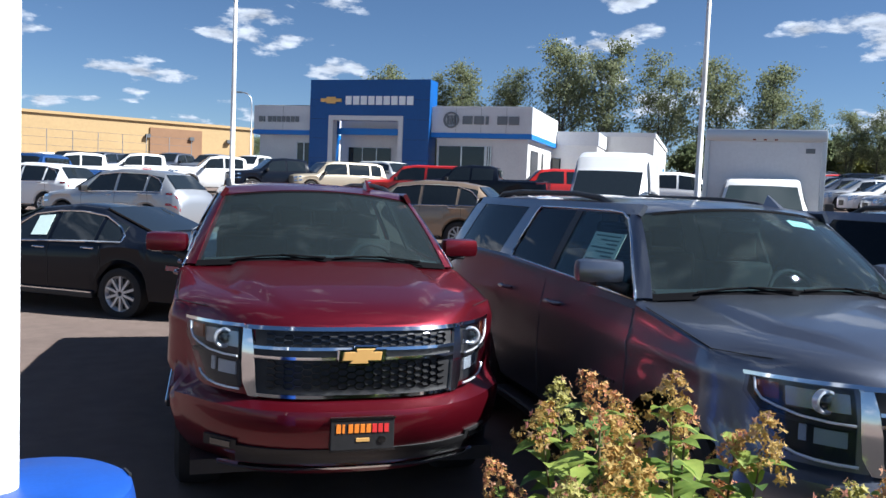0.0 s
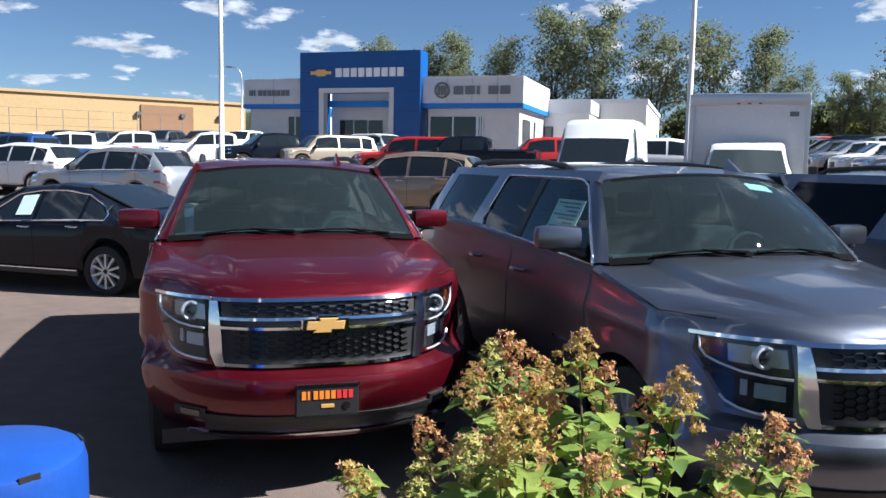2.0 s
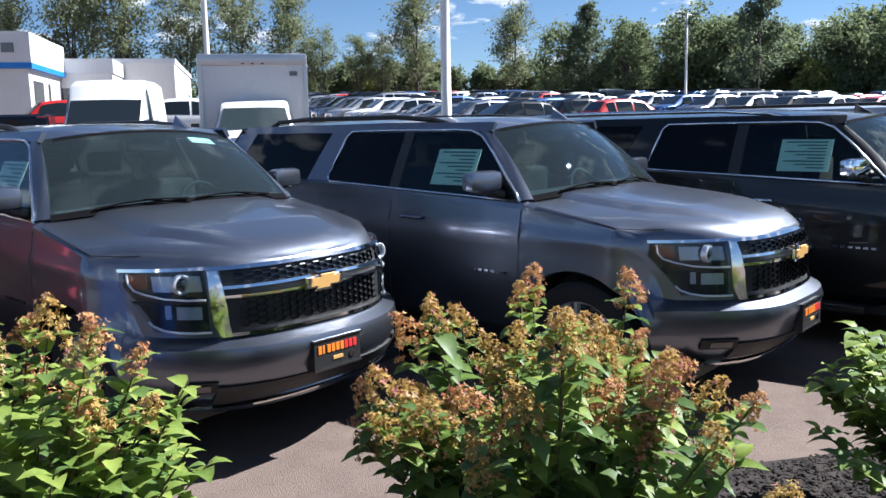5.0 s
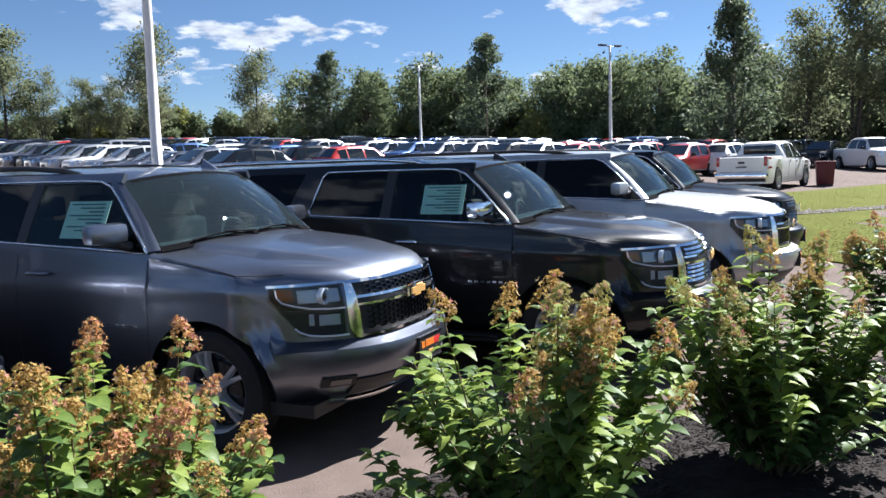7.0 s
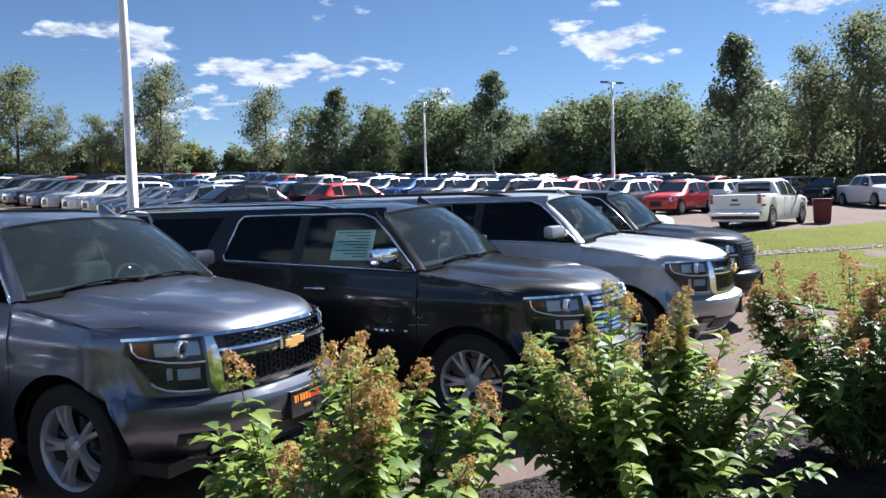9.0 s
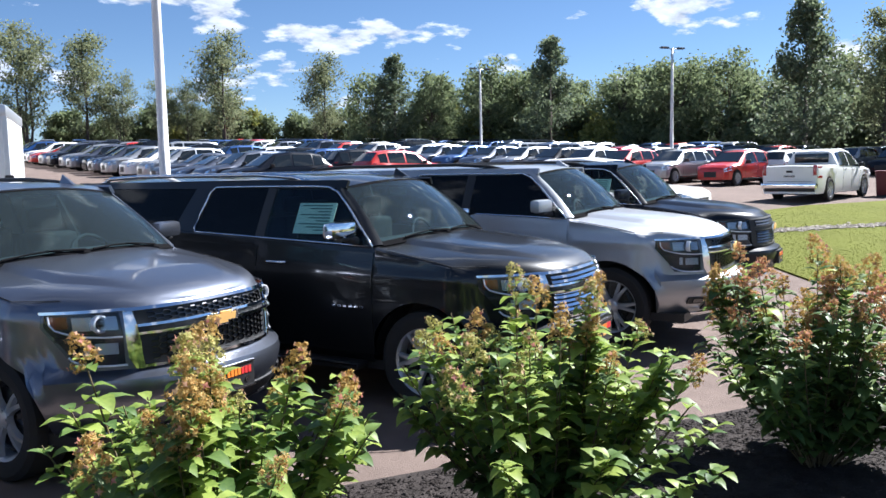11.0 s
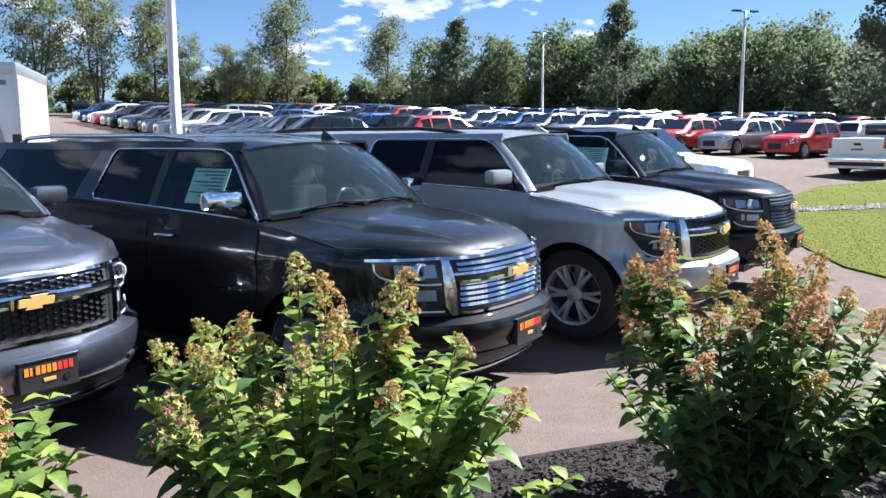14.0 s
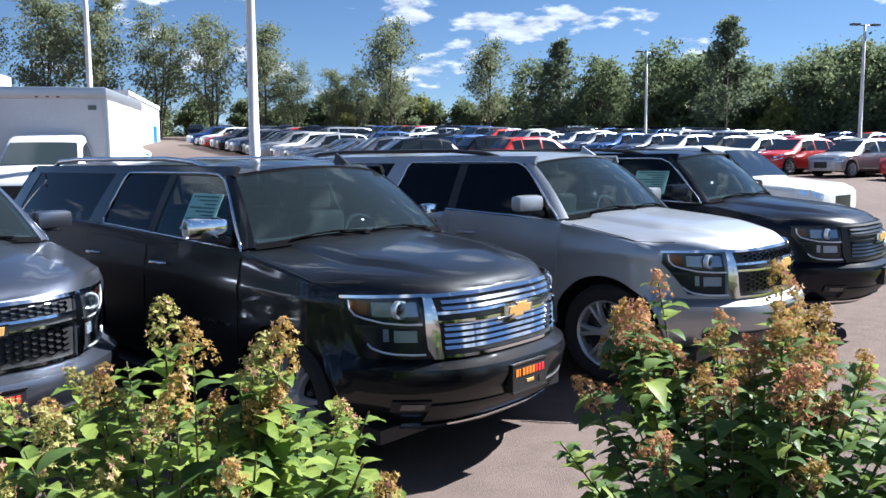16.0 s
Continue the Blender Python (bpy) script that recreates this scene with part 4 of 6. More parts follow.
def car_section(shape, y):
    L, rw, wheels, st, *_ = SHAPES[shape]
    w, belt, top, rh = table(st, y)
    zl = 0.26
    for yw in wheels:
        if abs(y - yw) < rw + 0.06:
            zl = max(zl, rw + math.sqrt((rw + 0.06) ** 2 - (y - yw) ** 2))
    zl = min(zl, belt - 0.06)
    b = belt - zl
    return [(w - 0.07, zl), (w - 0.02, zl + 0.2 * b), (w - 0.026, zl + 0.48 * b), (w, zl + 0.80 * b), (w - 0.045, belt), (lerp(w - 0.045, rh, 0.5) + 0.015, lerp(belt, top - 0.05, 0.5)), (rh, top - 0.05), (rh - 0.07, top - 0.012), (rh * 0.5, top), (0, top + 0.008)]


def car_point(shape, y, k, s=1):
    row = car_section(shape, y)
    i = min(int(k), len(row) - 2)
    (xa, za), (xb, zb) = row[i], row[i + 1]
    return Vector((s * lerp(xa, xb, k - i), y, lerp(za, zb, k - i)))


def car_meshes(shape, coarse):
    """The parts of one kind of car as (name, mesh, painted) rows."""
    L, rw, wheels, st, wsc, rsc, side, hood_k = SHAPES[shape]
    made = []

    def keep(name, bm, material, smooth=40):
        ob = part(name, bm, material, smooth=smooth)
        made.append((name, ob.data))
        bpy.data.objects.remove(ob)
    step = 0.16 if coarse else 0.07
    ys = sorted(set([s[0] for s in st] + [0.02, 0.12] + [step * i for i in range(1, int(L / step))] + [w + d * (rw + 0.06) for w in wheels for d in (-0.99, -0.8, 0.8, 0.99)]))
    bm = bmesh.new()
    rows = []
    for y in ys:
        h = [(x, y, z) for x, z in car_section(shape, y)]
        rows.append([(-x, yy, z) for x, yy, z in h] + h[::-1][1:])
    vs = grid(bm, rows)
    bm.faces.new(vs[0][::-1]), bm.faces.new(vs[-1])
    bmesh.ops.recalc_face_normals(bm, faces=bm.faces[:])
    keep("body", bm, [M_white, M_plastic])
    keep("underbody", boxed(-0.62, 0.62, 0.2, L - 0.2, 0.22, 0.72), M_plastic)
    if shape == "pickup":
        keep("bed_liner", boxed(-0.80, 0.80, 3.98, 5.72, 1.0, 1.312), M_plastic)
        keep("rear_window", boxed(-0.62, 0.62, 3.80, 3.845, 1.36, 1.70, 0.01), M_darkglass)
        keep("tailgate_handle", boxed(-0.12, 0.12, L - 0.01, L + 0.012, 1.02, 1.10, 0.01), M_plastic)
        keep("rear_bumper", boxed(-0.98, 0.98, L - 0.08, L + 0.14, 0.46, 0.64, 0.03), M_chrome)
        for s in (-1, 1):
            keep("tail_lamp", boxed(min(s * 0.83, s * 0.96), max(s * 0.83, s * 0.96), L - 0.06, L + 0.012, 0.92, 1.27, 0.02), M_taillight)
        keep("tailgate_mark", boxed(-0.20, 0.20, L - 0.004, L + 0.008, 0.86, 0.92, 0.01), M_darkchrome)
        keep("rear_valance", boxed(-0.90, 0.90, L - 0.30, L + 0.02, 0.34, 0.47, 0.02), M_plastic)
        keep("tailgate_seam", boxed(-0.80, 0.80, L - 0.004, L + 0.004, 0.70, 0.712), M_plastic)

    def over(y0, y1, nm):
        rows = []
        for i in range(9):
            q = lerp(-1, 1, i / 8)
            r = []
            for j in range(5):
                y = lerp(y0 + 0.03, y1 - 0.03, j / 4)
                w, belt, top, rh = table(st, y)
                r.append((q * (rh - 0.03), y, top + 0.008 - 0.012 * abs(q) ** 2))
            rows.append(r)
        keep(nm, slab(rows, 0.010, 0.02), M_darkglass, 60)
    over(*wsc, "windscreen")
    if shape != "pickup":
        over(*rsc, "rear_window")
    for s in (-1, 1):
        a, b = side
        cuts = {"van": [(a, b)], "pickup": [(a, lerp(a, b, 0.52)), (lerp(a, b, 0.56), b)]}.get(shape, [(a, lerp(a, b, 0.42)), (lerp(a, b, 0.455), lerp(a, b, 0.8)), (lerp(a, b, 0.83), b)])
        for y0, y1 in cuts:
            rows = []
            for i in range(6):
                r = []
                for k in (4.1, 4.6, 5.2, 5.75):
                    lo, hi = y0, y1
                    if y0 == a:
                        lo += (k - 4.1) * 0.30 * (wsc[1] - wsc[0])
                    r.append(car_point(shape, lerp(lo, hi, i / 5), k, s))
                rows.append(r if s > 0 else r[::-1])
            keep("side_window", slab(rows, 0.008, 0.015), M_darkglass, 60)
        z = table(st, 0.3)[1]
        hb = bmesh.new()
        slab([[car_point(shape, y, k, s) for k in ((2.6, 3.9) if s > 0 else (3.9, 2.6))] for y in (0.06, 0.15, 0.28, 0.42)], 0.012, 0.02, hb)
        keep("headlight", hb, M_chrome)
        tb = bmesh.new()
        slab([[car_point(shape, y, k, s) for k in ((2.3, 4.0) if s > 0 else (4.0, 2.3))] for y in (L - 0.42, L - 0.25, L - 0.12, L - 0.03)], 0.012, 0.02, tb)
        keep("taillight", tb, M_taillight)
        mb = bmesh.new()
        ym = side[0] + 0.12
        x = table(st, ym)[0]
        zb = table(st, ym)[1]
        box(mb, min(s * (x - 0.05), s * (x + 0.18)), max(s * (x - 0.05), s * (x + 0.18)), ym - 0.05, ym + 0.07, zb + 0.02, zb + 0.17, 0.03)
        keep("side_mirror", mb, M_plastic)
    gb = bmesh.new()
    z0, z1 = (0.50, 0.95) if shape in ("pickup",) else (0.38, 0.64)
    w = table(st, 0.05)[0]
    rows = [[(q * w * 0.72, 0.05 - 0.055 * (1 - q * q), z) for z in (z0, z1)] for q in (-1, -0.5, 0, 0.5, 1)]
    slab(rows, 0.02, 0.04, gb)
    keep("grille", gb, M_plastic)
    if not coarse:
        for s in (-1, 1):
            sb = bmesh.new()
            slant = 0.30 * (wsc[1] - wsc[0])
            low_ = [car_point(shape, lerp(side[0] - 0.05, side[1] + 0.04, t), 4.06, s) for t in (0, 0.25, 0.5, 0.75, 1)]
            high = [car_point(shape, lerp(side[1] + 0.03, side[0] + 1.7 * slant, t), k, s) for t, k in ((0, 4.9), (0.08, 5.5), (0.25, 5.8), (0.5, 5.82), (0.75, 5.82), (1, 5.8))]
            out_ = Vector((s * 0.012, 0, 0))
            tube(sb, [p + out_ for p in low_ + high] + [low_[0] + out_], 0.013, 5)
            keep("window_trim", sb, M_chrome)
            sm = bmesh.new()
            for t in (0.0, 0.44, 0.86):
                y = lerp(side[0], side[1], t)
                tube(sm, [car_point(shape, y, k, s) + Vector((s * 0.001, 0, 0)) for k in (0.5, 1, 2, 3, 4)], 0.004, 4)
            keep("door_seam", sm, M_plastic)
            for t in (0.36, 0.76):
                y = lerp(side[0], side[1], t)
                hb = bmesh.new()
                p = car_point(shape, y, 3.5, s)
                tube(hb, [p + Vector((-s * 0.01, -0.10, 0)), p + Vector((s * 0.02, -0.07, 0)), p + Vector((s * 0.02, 0.07, 0)), p + Vector((-s * 0.01, 0.10, 0))], 0.013, 6)
                keep("door_handle", hb, M_chrome)
            keep("sill_trim", boxed(min(s * 0.80, s * 0.905), max(s * 0.80, s * 0.905), wheels[0] + rw + 0.1, wheels[1] - rw - 0.1, 0.24, 0.33, 0.02), M_plastic)
            keep("sill_strip", boxed(min(s * 0.90, s * 0.912), max(s * 0.90, s * 0.912), wheels[0] + rw + 0.12, wheels[1] - rw - 0.12, 0.31, 0.325), M_chrome)
    for yw in wheels:
        for s in (-1, 1):
            wb = bmesh.new()
            n = 14 if coarse else 28
            lathe(wb, [(0.03, 0.0), (0.03, rw * 0.3), (0.045, rw * 0.62), (0.10, rw * 0.70), (0.115, rw * 0.8), (0.10, rw), (-0.08, rw), (-0.11, 0.0)], n)
            for f in wb.faces:
                c = f.calc_center_median()
                q_ = math.hypot(c.y, c.z)
                f.material_index = 1 if q_ > rw * 0.69 or c.x < 0 else 0 if q_ > rw * 0.64 else 2
            ns = 6 if coarse else 10
            for k in range(ns):  # spokes
                sw_ = 0.025 if coarse else 0.016
                box(wb, 0.05, 0.095, -sw_, sw_, 0.03, rw * 0.70, mi=0, m=Matrix.Rotation(2 * math.pi * k / ns, 4, "X"))
            bmesh.ops.transform(wb, matrix=Matrix.Translation((s * (table(st, yw)[0] - 0.115), yw, rw)) @ (Matrix.Rotation(math.pi, 4, "Z") if s < 0 else Matrix.Identity(4)), verts=wb.verts[:])
            keep("wheel", wb, [M_alloy, M_rubber, M_lampdark])
    return made


def car(shape, x, y, turn, paint_mat, label, group="", coarse=True, name=None, z=None):
    """turn: degrees; at 0 the nose points to -y. x, y: the middle of the car."""
    key = (shape, coarse)
    if key not in CARS:
        CARS[key] = car_meshes(shape, coarse)
    L = SHAPES[shape][0]
    m = Matrix.Translation((x, y, rise(x, y) if z is None else z)) @ Matrix.Rotation(radians(turn), 4, "Z") @ Matrix.Translation((0, -L / 2, 0))
    root = thing(name or {"crossover": "crossover_car", "sedan": "sedan_car", "pickup": "pickup_truck", "van": "cargo_van", "suv_old": "utility_vehicle"}[shape], m, label, {"pickup": "pickup truck", "van": "van"}.get(shape, "car"), group)
    for nm, me in CARS[key]:
        o = new(nm, me)
        o.parent = root
        if nm == "body":
            o.material_slots[0].link = "OBJECT"
            o.material_slots[0].material = paint_mat
    return root


CARS = {}
SD = math.degrees(SITE)
# a quarter turn from the site axis: broadside, nose towards the west
WEST = SD - 90
sed = car("sedan", -3.40, 7.27, WEST, M_black, "black sedan with a pale sheet in its window, parked broadside", coarse=False)
sk = bmesh.new()
slab([[car_point("sedan", y, k, 1) + Vector((0.02, 0, 0)) for k in (4.4, 5.6)] for y in (2.30, 2.56)], 0.0, 0.004, sk)
part("price_sticker", sk, M_paper, sed, "pale green sheet on the window")
car("crossover", 2.57, 15.11, WEST, M_gold, "bronze crossover with dark glass and alloy wheels, parked broadside", coarse=False)
car("crossover", -5.15, 18.6, WEST, M_silver, "silver crossover parked broadside", coarse=False)
car("crossover", -9.2, 23.8, WEST, M_white, "white crossover parked broadside", coarse=False)
car("pickup", -11.0, 30.5, WEST, M_blue, "blue pickup truck among white ones")
car("pickup", -10.9, 37.4, SD - 50, M_white, "white pickup truck in a row of pickups", "white pickups")
car("pickup", -8.8, 41.5, SD - 50, M_white, "white pickup truck in a row of pickups", "white pickups")
car("pickup", -4.3, 38.6, SD - 50, M_white, "white pickup truck in a row of pickups", "white pickups")
car("pickup", -1.2, 36.2, SD - 45, M_black, "dark pickup truck parked before the showroom")
car("suv_old", 1.2, 36.4, SD - 40, M_tan, "sand coloured utility vehicle parked before the showroom")
car("suv_old", 4.6, 42.0, WEST + 150, M_white, "white utility vehicle parked at the showroom entrance")
car("suv_old", 4.9, 30.6, WEST + 4, M_brightred, "bright red utility vehicle parked broadside")
car("pickup", 7.1, 28.8, WEST + 5, M_black, "black pickup truck with a covered bed")
car("suv_old", 10.9, 30.4, WEST + 20, M_brightred, "bright red utility vehicle beside a white van")
car("van", 7.9, 15.5, SD - 1, M_white, "white high-roof cargo van facing the row", coarse=False)
car("pickup", 13.6, 24.3, WEST + 185, M_white, "white pickup truck behind the box truck")
car("pickup", 19.2, 1.0, 4, M_white, "white heavy pickup truck with a raised hood", coarse=False)
car("sedan", 15.5, -1.6, 0, M_lightgrey, "grey car between parked utility vehicles")
car("pickup", 35.6, -0.85, 81.7, M_white, "white crew cab pickup truck standing tail to the lot", coarse=False)
car("crossover", 42.0, 7.2, -105, M_silver, "silver crossover at the head of the back lot", coarse=False)
car("crossover", 42.3, 4.3, -105, M_brightred, "red crossover at the head of the back lot", coarse=False)
car("pickup", 54.5, -3.4, SD - 30, M_white, "white pickup truck in the back lot", "back lot pickups")
car("pickup", 58.0, -5.6, SD - 30, M_white, "white pickup truck in the back lot", "back lot pickups")
car("pickup", 61.0, -8.4, SD - 30, M_black, "black pickup truck in the back lot", "back lot pickups")

# the back lot: long rows of new cars
rnd = random.Random(5)
PAINTS = [(M_white, "white"), (M_blue, "blue"), (M_silver, "silver"), (M_grey, "grey"), (M_grey, "grey"), (M_black, "black"), (M_black, "black"), (M_blue, "blue"), (M_brightred, "red"), (M_lightgrey, "light grey"), (M_grey, "grey"), (M_black, "black")]
ALONG, ACROSS = Vector((0.26, 0.966, 0)), Vector((0.966, -0.26, 0))
for k, (across, start, n, turn) in enumerate(((0.0, 0.0, 18, -105), (6.2, 0.3, 20, 75), (18.6, -3.0, 24, -105), (24.2, -9.0, 26, 75), (36.0, -9.0, 24, -105), (41.6, -11.0, 22, 75))):
    for i in range(n):
        p = Vector((24.4, 17.4, 0)) + ACROSS * (across + rnd.uniform(-0.2, 0.2)) + ALONG * (start + i * 2.62 + rnd.uniform(-0.1, 0.1))
        pm, word = PAINTS[rnd.randrange(12)]
        if (k, i) in ((2, 0), (3, 2), (3, 4)):
            pm, word = M_brightred, "red"
        shape = rnd.choice(["crossover", "crossover", "crossover", "sedan", "suv_old" if i > 5 else "crossover"])
        kind_word = {"crossover": "crossover", "sedan": "sedan", "suv_old": "utility vehicle"}[shape]
        car(shape, p.x, p.y, turn + rnd.uniform(-2, 2), pm, f"{word} {kind_word} in a long row of new cars", "back lot rows")
for i in range(9):  # cars along the far end by the service building
    p = site(1.5 + i * 3.0, 84 + rnd.uniform(-0.5, 0.5))
    pm, word = PAINTS[rnd.randrange(12)]
    car("crossover", p.x, p.y, SD + 180 + rnd.uniform(-4, 4), pm, f"{word} crossover parked before the trees", "cars before the trees")
for i in range(8):  # a row between the pickups and the tan building
    p = site(-47 + i * 3.0, 42 + rnd.uniform(-0.3, 0.3))
    pm, word = PAINTS[rnd.randrange(12)]
    car(rnd.choice(["pickup", "suv_old", "crossover"]), p.x, p.y, SD + rnd.uniform(-3, 3), pm, f"{word} vehicle in a row before the tan building", "row before the tan building")


def box_truck(m):
    root = thing("box_truck", m, "white box truck with aluminium corner posts and a van cab", "truck")
    bx = part("cargo_box", boxed(-1.2, 1.2, 1.75, 6.2, 0.95, 3.05, 0.03), M_box, root, smooth=40)
    for s in (-1, 1):
        part("corner_post", boxed(min(s * 1.13, s * 1.23), max(s * 1.13, s * 1.23), 1.72, 1.86, 0.93, 2.85, 0.02), M_alu, bx)
    part("roof_cap", boxed(-1.23, 1.23, 1.71, 6.22, 2.83, 3.10, 0.06), M_alu, bx, smooth=40)
    for x in (-0.22, 0.0, 0.22):
        part("marker_light", boxed(x - 0.035, x + 0.035, 1.69, 1.712, 2.86, 2.89), M_amber, bx)
    part("maker_mark", boxed(0.82, 1.0, 1.735, 1.75, 2.60, 2.70), M_letter, bx, "small dark maker mark")
    # cab
    st = [(0, .7, .85, .95, .6), (.06, .9, .95, 1.08, .76), (.4, .98, 1.08, 1.25, .84), (.75, 1.0, 1.15, 1.34, .86), (1.35, 1.0, 1.2, 1.98, .72), (1.6, 1.0, 1.2, 2.05, .74), (1.8, 1.0, 1.2, 2.05, .74)]
    SHAPES["cab"] = (1.8, 0.38, (0.8,), st, (0.75, 1.35), (1.7, 1.8), (0.95, 1.55), 1)
    bm = bmesh.new()
    rows = []
    for y in [s[0] for s in st] + [0.15, 0.25, 0.5, 0.6, 0.9, 1.05, 1.2, 1.3]:
        rows.append(y)
    rr = []
    for y in sorted(rows):
        h = [(x, y, z) for x, z in car_section("cab", y)]
        rr.append([(-x, yy, z) for x, yy, z in h] + h[::-1][1:])
    vs = grid(bm, rr)
    bm.faces.new(vs[0][::-1]), bm.faces.new(vs[-1])
    bmesh.ops.recalc_face_normals(bm, faces=bm.faces[:])
    cab = part("cab", bm, M_white, root, smooth=40)
    rows = [[(q * (table(st, y)[3] - 0.07), y, table(st, y)[2] + 0.008 - 0.012 * q * q) for y in (0.80, 0.95, 1.10, 1.24)] for q in (-1, -0.6, -0.2, 0.2, 0.6, 1)]
    part("windscreen", slab(rows, 0.01, 0.02), M_cabglass, cab, smooth=60)
    for s in (-1, 1):
        rows = [[car_point("cab", y, k, s) for k in ((4.2, 5.0, 5.7) if s > 0 else (5.7, 5.0, 4.2))] for y in (1.05, 1.3, 1.6)]
        part("side_window", slab(rows, 0.008, 0.015), M_darkglass, cab)
        part("headlight", boxed(min(s * 0.55, s * 0.86), max(s * 0.55, s * 0.86), -0.02, 0.08, 0.78, 0.95, 0.02), M_chrome, cab)
        part("turn_signal", boxed(min(s * 0.55, s * 0.86), max(s * 0.55, s * 0.86), -0.015, 0.07, 0.72, 0.77), M_amber, cab)
        mb = bmesh.new()
        tube(mb, [(s * 0.98, 1.0, 1.28), (s * 1.28, 0.95, 1.33)], 0.02, 6)
        box(mb, min(s * 1.18, s * 1.36), max(s * 1.18, s * 1.36), 0.90, 0.99, 1.22, 1.55, 0.03)
        part("side_mirror", mb, M_plastic, cab)
        for y in (0.8, 4.7):
            wb = bmesh.new()
            lathe(wb, [(0.02, 0.0), (0.05, 0.24), (0.11, 0.27), (0.10, 0.38), (-0.14, 0.38), (-0.14, 0.0)], 24)
            bmesh.ops.transform(wb, matrix=Matrix.Translation((s * 0.9, y, 0.38)) @ (Matrix.Rotation(math.pi, 4, "Z") if s < 0 else Matrix.Identity(4)), verts=wb.verts[:])
            part("wheel", wb, M_rubber, root, smooth=40)
    part("grille", boxed(-0.52, 0.52, -0.03, 0.06, 0.70, 0.98, 0.02), M_plastic, cab)
    part("bumper", boxed(-0.95, 0.95, -0.10, 0.06, 0.42, 0.62, 0.04), M_chrome, root, smooth=40)
    part("chassis", boxed(-0.45, 0.45, 0.5, 6.1, 0.55, 0.93), M_plastic, root)


p = Vector((9.75, 10.9))
box_truck(Matrix.Translation((p.x - 1.17, p.y - 1.38, rise(p.x, p.y) - 0.05)) @ Matrix.Rotation(SITE - radians(2), 4, "Z"))


# ---- lamp posts ----
def lamp_post(x, y, h, r, heads, label, name="lamp_post"):
    z = rise(x, y)
    root = thing(name, Matrix.Translation((x, y, z)), label, "lamp post", "lot lamp posts")
    bm = bmesh.new()
    tube(bm, [(0, 0, 0.6), (0, 0, h * 0.5), (0, 0, h)], r, 12, r1=r * 0.6)
    part("pole", bm, M_pole, root)
    cb = bmesh.new()
    lathe(cb, [(0, 0.001), (0, 0.30), (0.62, 0.30), (0.65, 0.27), (0.65, 0.001)], 20, "z")
    part("base", cb, M_concrete, root, smooth=40)
    part("base_plate", boxed(-0.2, 0.2, -0.2, 0.2, 0.65, 0.68), M_pole, root)
    for a in heads:
        hb = bmesh.new()
        tube(hb, [(0, 0, h - 0.1), (0.5, 0, h)], 0.03, 6)
        box(hb, 0.4, 1.0, -0.16, 0.16, h - 0.06, h + 0.06, 0.03)
        bmesh.ops.transform(hb, matrix=Matrix.Rotation(a, 4, "Z"), verts=hb.verts[:])
        part("lamp_head", hb, M_letter, root)
    return root


for x, y, h, r in ((13.1, 8.5, 9.5, 0.13), (14.0, 22.8, 10.5, 0.12), (-3.4, 30.8, 9.6, 0.12), (57.0, 13.3, 8.3, 0.13), (61.2, 32.2, 8.0, 0.12)):
    lamp_post(x, y, h, r, (SITE, SITE + math.pi), "tall white steel lamp post with twin heads")
gn = thing("street_lamp", Matrix.Translation((-4.9, 66.0, rise(-4.9, 66))), "grey street lamp with a curved arm", "lamp post")
bm = bmesh.new()
tube(bm, [(0, 0, 0), (0, 0, 6.0), (-0.06, 0, 6.6), (-0.35, 0, 6.95), (-0.85, 0, 7.05)], 0.06, 8, r1=0.05)
part("pole", bm, M_alu, gn)
part("lamp_head", boxed(-1.3, -0.8, -0.12, 0.12, 6.97, 7.1, 0.03), M_letter, gn)

# the white post on its round blue base beside the bed
gp = thing("flag_post", Matrix.Translation((-1.06, -2.66, BASE)), "white post standing on a round bright blue plastic base", "post")
bm = bmesh.new()
lathe(bm, [(0, 0.001), (0, 0.29), (0.90, 0.285), (0.94, 0.275), (0.955, 0.25), (0.967, 0.10), (0.967, 0.001)], 40, "z")
cap = part("base", bm, M_bluecap, gp, "blue round base", smooth=40)
for a in (0.7, 1.7, 2.7, 3.9, 5.2):
    part("rim_slot", boxed(-0.03, 0.03, -0.004, 0.004, -0.008, 0.008, m=Matrix.Rotation(a, 4, "Z") @ Matrix.Translation((0, 0.272, 0.942))), M_plastic, cap)
bm = bmesh.new()
tube(bm, [(-0.06, -0.05, 0.95), (-0.06, -0.05, 4.0), (-0.06, -0.05, 7.0)], 0.05, 16)
part("post", bm, M_pole, gp)


# ---- showroom ----
TU, TV = -24.9, 47.7
G0 = rise(*site(TU + 4, TV).xy)
bm_axis = Matrix.Translation(site(TU, TV)) @ Matrix.Rotation(SITE, 4, "Z")
show = thing("showroom", bm_axis, "white car showroom with a tall blue entrance portal", "building", kind="structure")


def wall_part(name, x0, x1, y0, y1, z0, z1, material, parent=show, bevel=0.0, label=""):
    return part(name, boxed(x0, x1, y0, y1, z0, z1, bevel), material, parent, label)


